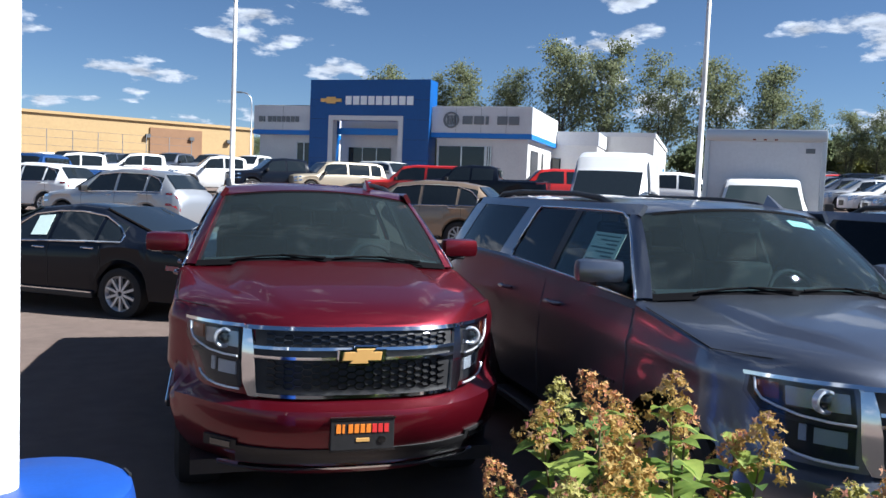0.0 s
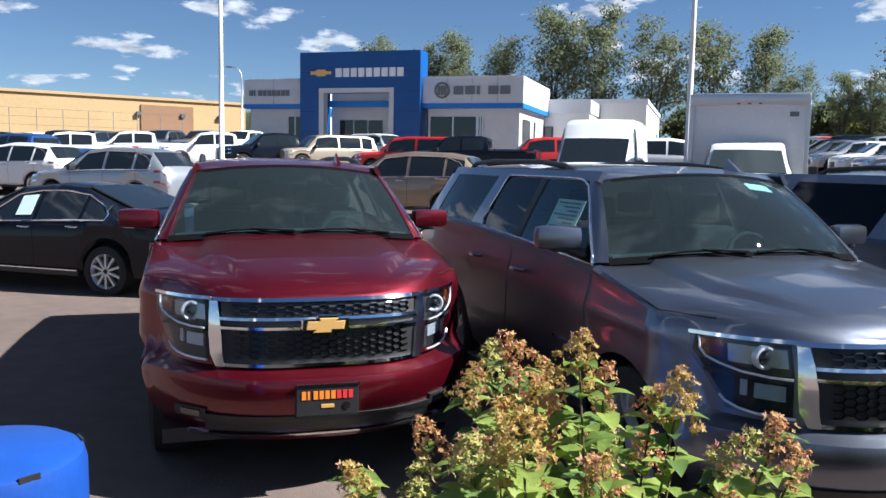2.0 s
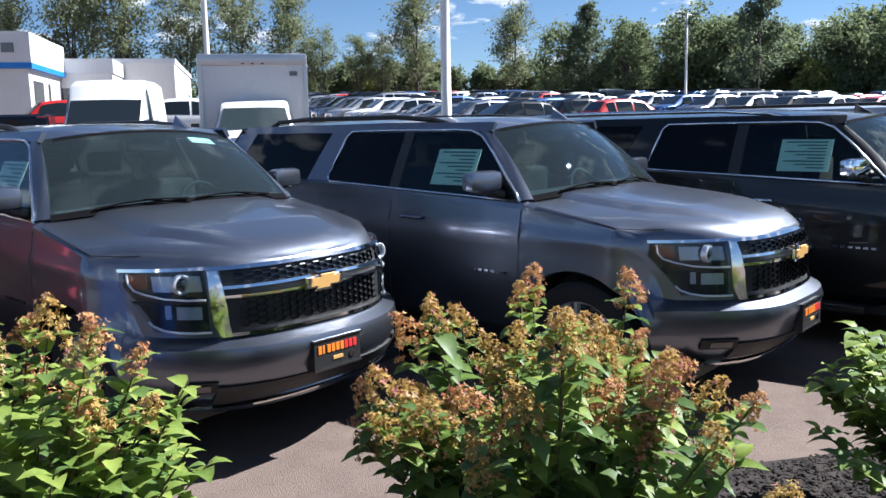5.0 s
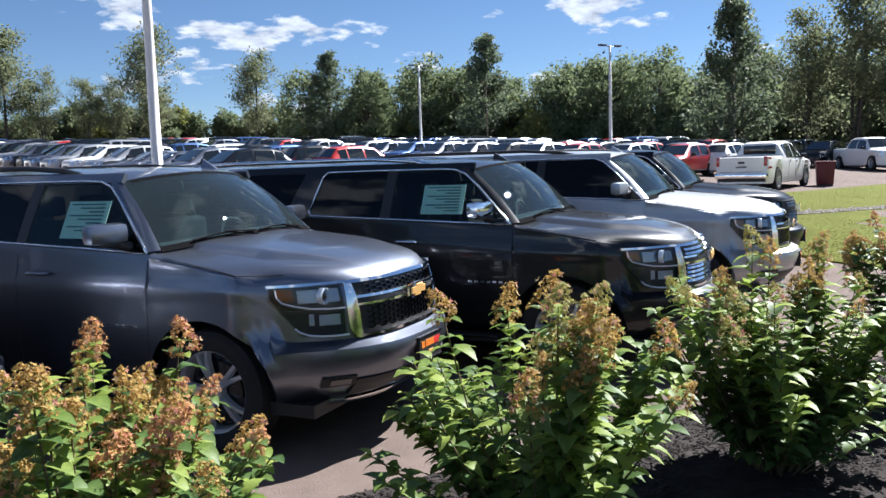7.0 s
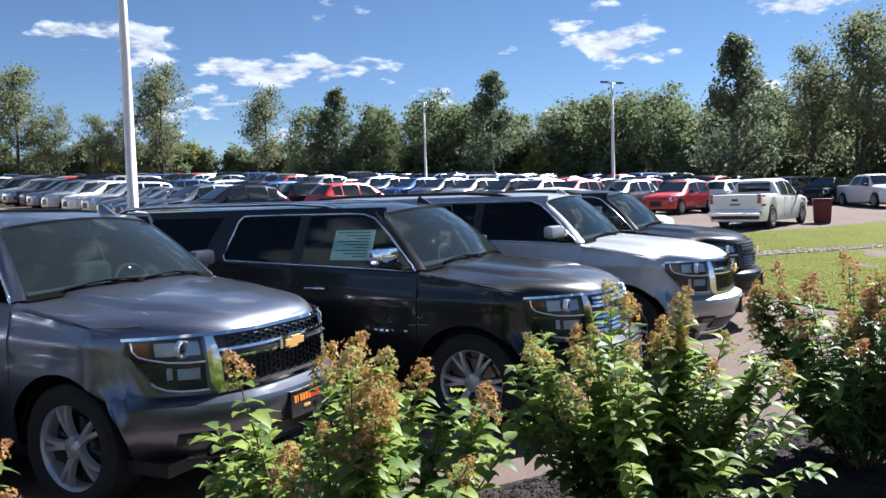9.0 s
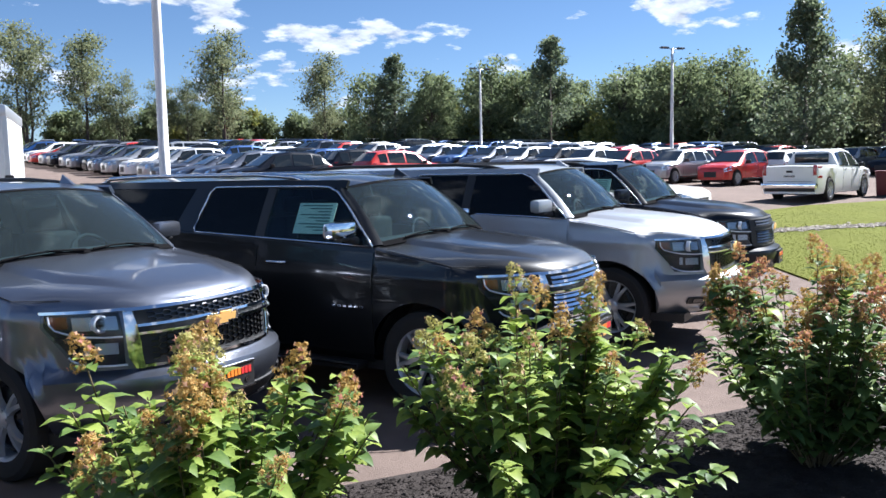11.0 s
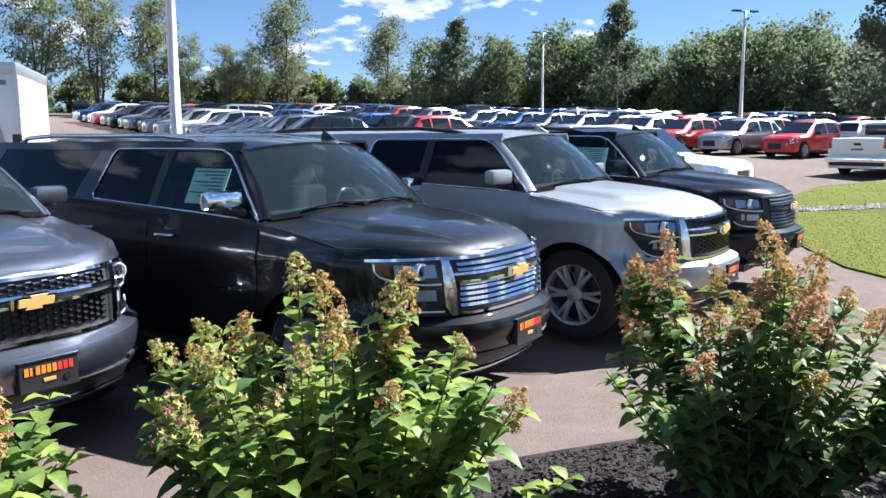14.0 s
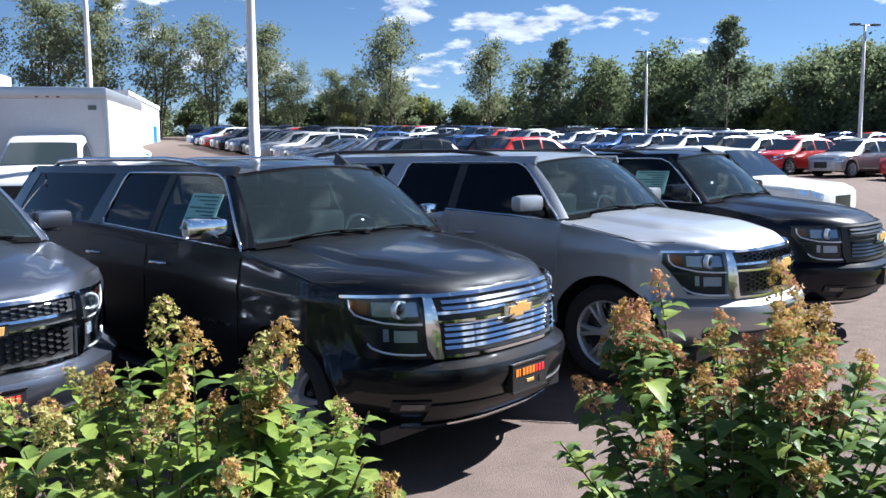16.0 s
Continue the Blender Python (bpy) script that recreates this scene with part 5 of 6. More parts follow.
ZT = 9.47
for nm, a in (("portal_side", (0, 1.63, -0.6, 0.9, G0 - 1, ZT)), ("portal_side", (6.95, 8.95, -0.6, 0.9, G0 - 1, ZT)), ("portal_top", (1.63, 6.95, -0.6, 0.9, 6.75, ZT))):
    wall_part(nm, *a, M_signblue)
for z in (4.0, 5.4, 6.75, 8.1):
    wall_part("panel_joint", 0.01, 1.3, -0.606, -0.6, z, z + 0.02, M_plastic)
    wall_part("panel_joint", 7.3, 8.94, -0.606, -0.6, z, z + 0.02, M_plastic)
for nm, a in (("portal_frame", (1.50, 1.85, -0.68, 0.0, G0 - 1, 6.75)), ("portal_frame", (6.75, 7.08, -0.68, 0.0, G0 - 1, 6.75)), ("portal_frame", (1.50, 7.08, -0.68, 0.0, 6.70, 7.0))):
    wall_part(nm, *a, M_panel)
wall_part("entrance_band", 1.6, 6.7, 0.2, 0.35, 5.75, 6.2, M_bandblue)
wall_part("entrance_wall", 1.6, 7.0, 1.2, 1.4, G0 - 1, 6.8, M_wall)
for x in (2.3, 3.4, 4.5):
    dr = wall_part("entrance_door", x, x + 1.05, 1.14, 1.2, G0 - 0.2, 4.9, M_darkglass)
    wall_part("door_frame", x - 0.05, x, 1.10, 1.2, G0 - 0.2, 4.95, M_alu, dr)
# wings
for x0, x1, win in ((-4.8, 0.0, [(-1.4, -0.25)]), (8.95, 15.9, [(9.4, 12.7), (12.8, 13.1)])):
    wall_part("wall", x0 + 0.3, x1 - 0.3, 0.3, 9.0, G0 - 1, 6.0, M_wall)
    wall_part("fascia", x0, x1, -0.1, 9.3, 5.95, 7.72, M_panel)
    wall_part("blue_band", x0 - 0.02, x1 + 0.02, -0.14, 9.32, 5.65, 5.97, M_bandblue)
    wall_part("roof", x0 + 0.2, x1 - 0.2, 0.1, 9.1, 7.72, 7.78, M_roof)
    n = int((x1 - x0) / 1.6)
    for k in range(1, n):
        x = lerp(x0, x1, k / n)
        wall_part("panel_joint", x - 0.01, x + 0.01, -0.106, -0.1, 6.0, 7.7, M_letter)
    for a, b in win:
        w = wall_part("window", a, b, 0.24, 0.3, G0 + 0.2, 5.1, M_darkglass)
        for k in range(3):
            x = lerp(a, b, k / 2)
            wall_part("mullion", x - 0.04, x + 0.04, 0.20, 0.26, G0 + 0.2, 5.15, M_alu, w)
wall_part("side_window", 15.58, 15.66, 1.2, 3.6, G0 + 0.2, 5.0, M_darkglass)
wall_part("side_window", 15.58, 15.66, 5.0, 5.5, G0 + 0.2, 5.0, M_darkglass)
wall_part("rear_wing", 10.5, 19.0, 9.0, 14.0, G0 - 1, 6.6, M_wall)
wall_part("rear_fascia", 10.4, 19.1, 8.9, 14.1, 5.9, 6.9, M_panel)
wall_part("rear_door", 15.1, 16.3, 8.94, 9.02, G0 - 0.2, 4.9, M_darkglass)
# sign shapes
for k in range(9):
    x = 2.75 + 0.57 * k
    wall_part("sign_letter", x, x + 0.46, -0.68, -0.6, 7.75, 8.35, M_letterwhite, bevel=0.02)
wall_part("sign_emblem", 0.85, 2.45, -0.70, -0.6, 7.93, 8.17, M_bow, bevel=0.03, label="gold emblem")
wall_part("sign_emblem", 1.3, 2.0, -0.71, -0.6, 7.82, 8.28, M_bow, bevel=0.03)
for k in range(9):
    x = -4.35 + 0.37 * k
    wall_part("sign_letter", x, x + (0.12 if k == 1 else 0.28), -0.17, -0.1, 6.55, 6.95, M_letter)
for k in range(5):
    x = 11.15 + 0.80 * k
    wall_part("sign_letter", x, x + (0.22 if k == 2 else 0.68), -0.17, -0.1, 6.55, 7.1, M_letter, bevel=0.02)
bm = bmesh.new()
lathe(bm, [(-0.05, 0.55), (0.05, 0.55), (0.05, 0.42), (-0.05, 0.42)], 28, "z")
for x in (-0.22, 0.0, 0.22):
    box(bm, x - 0.08, x + 0.08, -0.3, 0.3, -0.04, 0.04)
bmesh.ops.transform(bm, matrix=pose(10.35, -0.15, 6.83, 90), verts=bm.verts[:])
part("sign_roundel", bm, M_letter, show, "round grey emblem")

serv = thing("service_building", bm_axis, "plain white service building with a blue door", "building", kind="structure")
wall_part("wall", 13.5, 22.8, 14.2, 34.0, G0 - 1, 7.0, M_wall, serv)
wall_part("roof_edge", 13.4, 22.9, 14.1, 34.1, 7.0, 7.35, M_panel, serv)
wall_part("door", 22.78, 22.86, 29.0, 31.2, G0 + 0.3, 5.2, M_bandblue, serv, label="blue door")
wall_part("door", 22.78, 22.84, 17.5, 18.4, G0 + 0.3, 4.6, M_letter, serv)

tan = thing("tan_store", Matrix.Translation((-6.6, 97.6, 0)) @ Matrix.Rotation(radians(25.8), 4, "Z"), "long tan block store building with a flat roof", "building", kind="structure")
gz = 4.0
wall_part("wall", -90, 0, 0, 40, gz - 3, 8.6, M_sand, tan)
wall_part("roof_edge", -90.2, 0.2, -0.2, 40, 8.6, 8.9, M_sand, tan)
wall_part("pier", -12.5, -6.5, -0.15, 0, gz, 8.0, M_brown, tan, label="brown wall panel")
wall_part("rooftop_unit", -57, -53.5, 6, 10, 8.9, 10.4, M_letter, tan, label="dark rooftop unit")
wall_part("rooftop_unit", -53.2, -51, 6, 9, 8.9, 10.2, M_alu, tan, label="grey rooftop unit")
for x in (-66, -50, -32, -13, -8, -3.5):
    wall_part("wall_lamp", x, x + 0.5, -0.4, 0, 6.8, 7.2, M_letter, tan)
for x in (-62, -44):
    wall_part("door", x, x + 2.4, -0.06, 0.0, gz, gz + 2.6, M_brown, tan)
fence = thing("fence", Matrix.Translation((-6.6, 97.6, 0)) @ Matrix.Rotation(radians(25.8), 4, "Z"), "grey mesh fence before the tan store", "fence")
for i in range(26):
    bm = bmesh.new()
    tube(bm, [(-70 + 2.4 * i, -7, gz - 2), (-70 + 2.4 * i, -7, gz + 2.6)], 0.035, 6)
    part("post", bm, M_letter, fence)
for z in (gz + 0.2, gz + 1.0, gz + 1.8, gz + 2.6):
    bm = bmesh.new()
    tube(bm, [(-70, -7, z), (-10, -7, z)], 0.014, 5)
    part("rail", bm, M_letter, fence)


bin_place = Matrix.Translation((37.98, -2.76, rise(37.98, -2.76))) @ Matrix.Rotation(radians(10), 4, "Z")
bin_ = thing("waste_bin", bin_place, "dark red waste bin beside the silver pickup", "bin")
bm = boxed(-0.36, 0.36, -0.36, 0.36, 0.06, 0.95, 0.03)
for v in bm.verts:
    v.co.x *= 0.86 + 0.16 * v.co.z
    v.co.y *= 0.86 + 0.16 * v.co.z
part("bin_body", bm, M_binred, bin_, smooth=40)
part("lid", boxed(-0.39, 0.39, -0.40, 0.39, 0.95, 1.03, 0.03), M_binred, bin_, smooth=40)
part("base", boxed(-0.30, 0.30, -0.30, 0.30, 0.0, 0.07), M_plastic, bin_)


# ---- trees ----
def tree_meshes(seed, kind):
    """Trunk with limbs and a crown of leaf clumps; unit: metres."""
    r = random.Random(seed)
    h = {"poplar": 17.0, "round": 11.0, "conifer": 12.0, "bush": 5.0}[kind]
    tb = bmesh.new()
    verts, faces = [], []

    def leaf(p, size):
        n = Vector((r.gauss(0, 1), r.gauss(0, 1), r.gauss(0, 1))).normalized()
        a = n.orthogonal().normalized()
        b = n.cross(a)
        q = r.uniform(0, 6.28)
        a, b = a * math.cos(q) + b * math.sin(q), b * math.cos(q) - a * math.sin(q)
        i = len(verts)
        l, w = size, size * 0.6
        verts.extend([p - a * l, p - a * l * 0.1 + b * w, p + a * l, p - a * l * 0.1 - b * w])
        faces.append((i, i + 1, i + 2, i + 3))

    def clump(p, rad, n, size):
        for _ in range(n):
            d = Vector((r.gauss(0, 1), r.gauss(0, 1), r.gauss(0, 0.8)))
            leaf(p + d * rad * 0.5, size * r.uniform(0.6, 1.3))
    if kind == "poplar":
        for k_ in range(3):
            ang = r.uniform(0, 6.28)
            out = r.uniform(1.2, 2.6) if k_ else 0.3
            hh = h * (r.uniform(0.72, 0.92) if k_ else 0.94)
            tip = Vector((math.cos(ang) * out, math.sin(ang) * out, hh))
            path = [Vector((tip.x * 0.1, tip.y * 0.1, -0.3)).lerp(tip, t) + Vector((r.uniform(-.2, .2), r.uniform(-.2, .2), 0)) * (t > 0) for t in (0, 0.25, 0.5, 0.75, 1)]
            tube(tb, path, 0.19, 6, r1=0.03)
            for k in range(30):
                t = r.uniform(0.2, 1.0)
                i = min(int(t * 4), 3)
                p0 = path[i].lerp(path[i + 1], t * 4 - i)
                a = r.uniform(0, 6.28)
                reach = (0.8 + 2.9 * math.sin(min(1.0, max(0.0, (t - 0.12) / 0.88)) ** 0.8 * 2.9)) * r.uniform(0.55, 1.05)
                p1 = p0 + Vector((math.cos(a) * reach, math.sin(a) * reach, reach * r.uniform(0.4, 1.0)))
                tube(tb, [p0, p0.lerp(p1, 0.5) + Vector((0, 0, 0.1)), p1], 0.045 * (1.2 - t), 4, r1=0.012, cap=False)
                full = r.uniform(0.35, 1.0) if t > 0.32 else 0.3
                for q in (0.5, 0.8, 1.0):
                    clump(p0.lerp(p1, q), 1.1, int(44 * full), 0.18)
    elif kind == "round" or kind == "bush":
        tube(tb, [(0, 0, -0.3), (0.1, 0, h * 0.3), (0, 0.1, h * 0.7)], 0.25 if kind == "round" else 0.1, 6, r1=0.05)
        for k in range(74 if kind == "round" else 40):
            a, t = r.uniform(0, 6.28), r.uniform(0.10 if kind == "round" else 0.05, 1)
            wide = h * 0.36 * math.sin(min(1, 0.25 + t * 0.9) * 2.6) ** 0.8 + 0.3 if kind == "round" else 2.3 * math.sqrt(max(0.05, 1 - t * t))
            rr = wide * math.sqrt(r.uniform(0.25, 1)) * r.uniform(0.8, 1.12)
            p = Vector((math.cos(a) * rr, math.sin(a) * rr, h * t * r.uniform(0.88, 1.04)))
            tube(tb, [(0, 0, p.z * 0.55), p * 0.6 + Vector((0, 0, p.z * 0.25)), p], 0.05, 4, r1=0.012, cap=False)
            clump(p, (1.25 if kind == "round" else 0.9) * r.uniform(0.7, 1.2), 90, 0.21)
    else:
        tube(tb, [(0, 0, -0.3), (0, 0, h)], 0.22, 6, r1=0.02)
        for k in range(150):
            t = r.uniform(0.06, 0.99)
            a = r.uniform(0, 6.28)
            reach = ((1 - t) ** 0.8 * 3.7 + 0.35) * r.uniform(0.7, 1.1)
            p0 = Vector((0, 0, h * t))
            p1 = p0 + Vector((math.cos(a) * reach, math.sin(a) * reach, reach * 0.62))
            tube(tb, [p0, p1], 0.03, 3, r1=0.008, cap=False)
            for q in (0.35, 0.6, 0.85, 1.0):
                clump(p0.lerp(p1, q), 0.5, 13, 0.17)
    me = bpy.data.meshes.new("crown")
    me.from_pydata([tuple(v) for v in verts], [], faces)
    tm = bpy.data.meshes.new("trunk")
    tb.to_mesh(tm)
    tb.free()
    tm.materials.append(M_bark)
    me.materials.append(M_tree)
    return tm, me


TREES = {(k, i): tree_meshes(i * 7 + len(k), k) for k, n in (("poplar", 4), ("round", 4), ("conifer", 2), ("bush", 3)) for i in range(n)}


def tree(kind, i, x, y, size, material, label, name="tree", group="tree line"):
    root = thing(name, Matrix.Translation((x, y, rise(x, y) - 0.2)) @ Matrix.Rotation(rnd.uniform(0, 6.28), 4, "Z") @ Matrix.Scale(size, 4), label, "shrub" if kind == "bush" else "tree", group)
    for nm, me in zip(("trunk", "crown"), TREES[(kind, i)]):
        o = new(nm, me)
        o.parent = root
        if nm == "crown":
            o.material_slots[0].link = "OBJECT"
            o.material_slots[0].material = material


rnd = random.Random(11)


def along(a, b, n):
    for k in range(n):
        t = (k + rnd.uniform(0.2, 0.8)) / n
        yield lerp(a[0], b[0], t) + rnd.uniform(-2, 2), lerp(a[1], b[1], t) + rnd.uniform(-2, 2)


for bearing, far, size in (  # tall poplars behind the showroom; bearings in degrees
    (5.7, 108, 0.82), (9.0, 104, 0.74), (11.0, 102, 0.82), (14.4, 102, 0.78), (17.7, 100, 0.98), (21.0, 100, 0.96), (24.5, 100, 0.88), (28.1, 98, 0.84), (31.6, 98, 0.80), (33.7, 98, 0.54), (36.1, 98, 0.50), (37.9, 98, 0.50), (40.2, 98, 0.48),
):
    x, y = -0.3 + far * math.sin(radians(bearing)), -5.1 + far * math.cos(radians(bearing))
    tree("poplar", rnd.randrange(4), x, y, size, M_poplar, "tall thin poplar with sparse olive leaves", "poplar_tree", "poplars")
for x, y in along((10, 98), (70, 96), 14):
    tree("round", rnd.randrange(4), x, y, rnd.uniform(0.35, 0.5), M_tree, "dark green broadleaf tree behind the poplars")
for x, y in along((18, 104), (62, 88), 22):
    tree("bush", rnd.randrange(3), x, y, rnd.uniform(0.7, 1.1), M_tree, "dense green thicket behind the showroom", "thicket", "thicket")
for x, y in along((60, 92), (88, 66), 22):
    tree("bush", rnd.randrange(3), x, y, rnd.uniform(0.7, 1.2), M_treeyellow if rnd.random() < 0.25 else M_tree, "dense green thicket at the lot's edge", "thicket", "thicket")
for x, y in along((86, 60), (80, -6), 26):  # dense dark belt
    tree("round", rnd.randrange(4), x, y, rnd.uniform(0.62, 0.9), M_tree, "dense dark green broadleaf tree at the lot's edge")
for x, y in along((80, 58), (75, -4), 24):
    tree("bush", rnd.randrange(3), x, y, rnd.uniform(0.8, 1.25), M_treeyellow if rnd.random() < 0.12 else M_tree, "dense green thicket at the lot's edge", "thicket", "thicket")
for x, y in along((80, -4), (66, -46), 18):
    tree("round", rnd.randrange(4), x, y, rnd.uniform(0.75, 1.0), M_tree, "dense dark green broadleaf tree at the lot's edge")
for x, y in along((74, -2), (62, -44), 16):
    tree("bush", rnd.randrange(3), x, y, rnd.uniform(0.8, 1.3), M_tree, "dense green thicket at the lot's edge", "thicket", "thicket")
for kind, bearing, far, size in (  # single trees that stand above the belt
    ("poplar", 38.1, 96, 0.82), ("poplar", 44.9, 98, 0.70), ("round", 48.2, 94, 0.85), ("conifer", 49.7, 92, 0.92), ("round", 52.3, 92, 0.84), ("round", 56.3, 90, 0.90),
    ("round", 58.6, 90, 0.86), ("conifer", 60.6, 84, 1.00), ("round", 65.6, 84, 0.80), ("round", 69.2, 80, 0.86), ("round", 72.4, 78, 0.84), ("conifer", 77.0, 66, 1.02),
):
    x, y = 2.2 + far * math.sin(radians(bearing)), -8.1 + far * math.cos(radians(bearing))
    word = {"poplar": ("airy poplar standing above the tree belt", "poplar_tree", M_poplar), "round": ("full green broadleaf tree above the belt", "tree", M_tree), "conifer": ("dark pointed evergreen above the tree belt", "conifer_tree", M_conifer)}[kind]
    tree(kind, rnd.randrange(2 if kind == "conifer" else 4), x, y, size, word[2], word[0], word[1], "poplars" if kind == "poplar" else "tree line")
for x, y, s in ((66, 1.5, 0.9), (66.5, -1.5, 1.12), (68, -5, 1.05), (69, -9.5, 1.0), (68, -14, 1.0)):
    tree("poplar", rnd.randrange(4), x, y, s * 0.72, M_poplar, "tall airy olive tree standing above the belt", "poplar_tree", "poplars")
for x, y in along((-60, 165), (0, 165), 9):
    tree("round", rnd.randrange(4), x, y, rnd.uniform(0.6, 0.8), M_tree, "far broadleaf tree behind the tan store")
bm = bmesh.new()  # wooded ridge far behind
ridge = []
for k in range(60):
    a = radians(-60 + 3.2 * k)
    hgt = 16 + 7 * noise.noise(Vector((k * 0.35, 0, 0))) + 3 * noise.noise(Vector((k * 1.7, 3, 0)))
    ridge.append([(420 * math.cos(a), 420 * math.sin(a), -2), (424 * math.cos(a), 424 * math.sin(a), hgt * 0.7), (440 * math.cos(a), 440 * math.sin(a), hgt)])
grid(bm, ridge)
tagged(part("backdrop", bm, M_hill, smooth=60), "low wooded ridge on the horizon", "hill", kind="structure")


# ---- planting bed, lawn ----
def uv_poly(pts):
    return [site(u, v).xy[:] for u, v in pts]


bed = []
for k in range(29):
    u = -3.0 + k * 0.55
    bed.append((u, -1.68 + 0.08 * noise.noise(Vector((u * 0.8, 0, 0)))))
bed += [(12.6, -1.9), (13.0, -2.6), (13.0, -9.0), (-3.0, -9.0)]
sheet("planting_bed", uv_poly(bed), 0.035, M_mulch, "dark bark mulch of the planting bed", "mulch")
EDGE = [(14.2, -6.6), (15.2, -5.1), (17.2, -3.8), (20, -2.5), (24.5, -1.0), (28.4, -0.6), (31.5, -1.3), (34.4, -2.7), (42, -5.7), (60, -10)]
STRIP = [(21.8, -1.75), (24.5, -3.3), (27, -4.9), (29.8, -6.7), (36, -10), (60, -21)]


def draped(name, rows, h, material, label, category):
    """A sheet that follows the ground closely, with a small upstand round it."""
    bm = bmesh.new()
    full = []
    for r in rows:
        pts = [(x, y, rise(x, y) + h) for x, y in r]
        full.append([(r[0][0], r[0][1], rise(*r[0]) - 0.05)] + pts + [(r[-1][0], r[-1][1], rise(*r[-1]) - 0.05)])
    grid(bm, full)
    bmesh.ops.recalc_face_normals(bm, faces=bm.faces[:])
    return tagged(part(name, bm, material), label, category, kind="structure")


xs_ = [14.2 + 0.6 * k for k in range(45)] + [42, 46, 52, 60]
draped("lawn", [[(x, table(EDGE, x)[0] - d) for d in (0, 0.3, 0.7, 1.2, 1.8, 2.5, 3.4, 4.6, 6, 8, 11, 15, 22, 32)] for x in xs_], 0.03, M_grass_ground, "sunlit short lawn beside the lot", "grass")
draped("gravel_strip", [[(x, table(STRIP, x)[0] + d + 0.06 * noise.noise(Vector((x * 2, d, 0)))) for d in (0.24, 0.08, -0.08, -0.24)] for x in xs_ if x > 21.7], 0.04, M_gravel, "strip of pale stones through the lawn", "gravel")

rnd = random.Random(21)


def chips():
    """Loose bark chips over the bed."""
    verts, faces = [], []
    for _ in range(30000):
        u, v = rnd.uniform(-1.0, 12.8), -1.72 - abs(rnd.gauss(0, 1.2))
        if v < -5.5:
            continue
        p = site(u, v, BASE + 0.036 + rnd.uniform(0, 0.015))
        a = rnd.uniform(0, 6.28)
        l, w, h = rnd.uniform(0.006, 0.024), rnd.uniform(0.004, 0.009), rnd.uniform(0.003, 0.007)
        ca, sa = math.cos(a), math.sin(a)
        i = len(verts)
        for dx, dy, dz in ((-l, -w, 0), (l, -w, 0.004), (l, w, 0), (-l, w, 0.004), (-l * .7, 0, h), (l * .7, 0, h)):
            verts.append((p.x + dx * ca - dy * sa, p.y + dx * sa + dy * ca, p.z + dz))
        faces += [(i, i + 1, i + 5, i + 4), (i + 2, i + 3, i + 4, i + 5), (i, i + 4, i + 3), (i + 1, i + 2, i + 5)]
    me = bpy.data.meshes.new("bark_chips")
    me.from_pydata(verts, [], faces)
    me.materials.append(M_mulch)
    tagged(new("bark_chips", me), "loose dark bark chips on the bed", "mulch", kind="stuff")


def turf():
    verts, faces = [], []
    for _ in range(34000):
        x = 14.2 + abs(rnd.gauss(0, 9))
        y = table(EDGE, x)[0] - abs(rnd.gauss(0, 3.5))
        if x > 21.7 and abs(y - table(STRIP, x)[0]) < 0.28:
            continue
        p = Vector((x, y, rise(x, y) + 0.028))
        a, h = rnd.uniform(0, 6.28), rnd.uniform(0.005, 0.018)
        d = Vector((math.cos(a), math.sin(a), 0)) * 0.012
        t = p + Vector((rnd.uniform(-.02, .02), rnd.uniform(-.02, .02), h))
        i = len(verts)
        verts.extend([tuple(p - d), tuple(p + d), tuple(t)])
        faces.append((i, i + 1, i + 2))
    me = bpy.data.meshes.new("grass")
    me.from_pydata(verts, [], faces)
    me.materials.append(M_blade)
    tagged(new("grass", me), "short sunlit grass blades", "grass", kind="stuff")


def stones():
    """Rounded stones heaped along the gravel strip."""
    verts, faces = [], []
    for _ in range(2600):
        x = 21.8 + 14 * rnd.random() ** 1.3
        y = table(STRIP, x)[0] + rnd.gauss(0, 0.16)
        p = Vector((x, y, rise(x, y) + 0.045))
        a, b, c = rnd.uniform(0.025, 0.075), rnd.uniform(0.025, 0.06), rnd.uniform(0.015, 0.04)
        q = rnd.uniform(0, 6.28)
        i = len(verts)
        for dx, dy, dz in ((a, 0, 0), (a * 0.4, b, 0.01), (-a, b * 0.3, 0), (-a * 0.5, -b, 0), (a * 0.6, -b * 0.8, 0.005), (a * 0.2, 0, c), (-a * 0.4, 0.01, c * 0.9)):
            verts.append((p.x + dx * math.cos(q) - dy * math.sin(q), p.y + dx * math.sin(q) + dy * math.cos(q), p.z + dz))
        faces += [(i + j, i + k, i + m) for j, k, m in ((0, 1, 5), (1, 6, 5), (1, 2, 6), (2, 3, 6), (3, 5, 6), (3, 4, 5), (4, 0, 5))]
    me = bpy.data.meshes.new("stones")
    me.from_pydata(verts, [], faces)
    me.materials.append(M_stone)
    tagged(new("stones", me), "pale brown river stones heaped in a strip", "stones", kind="stuff")


chips()
turf()
stones()


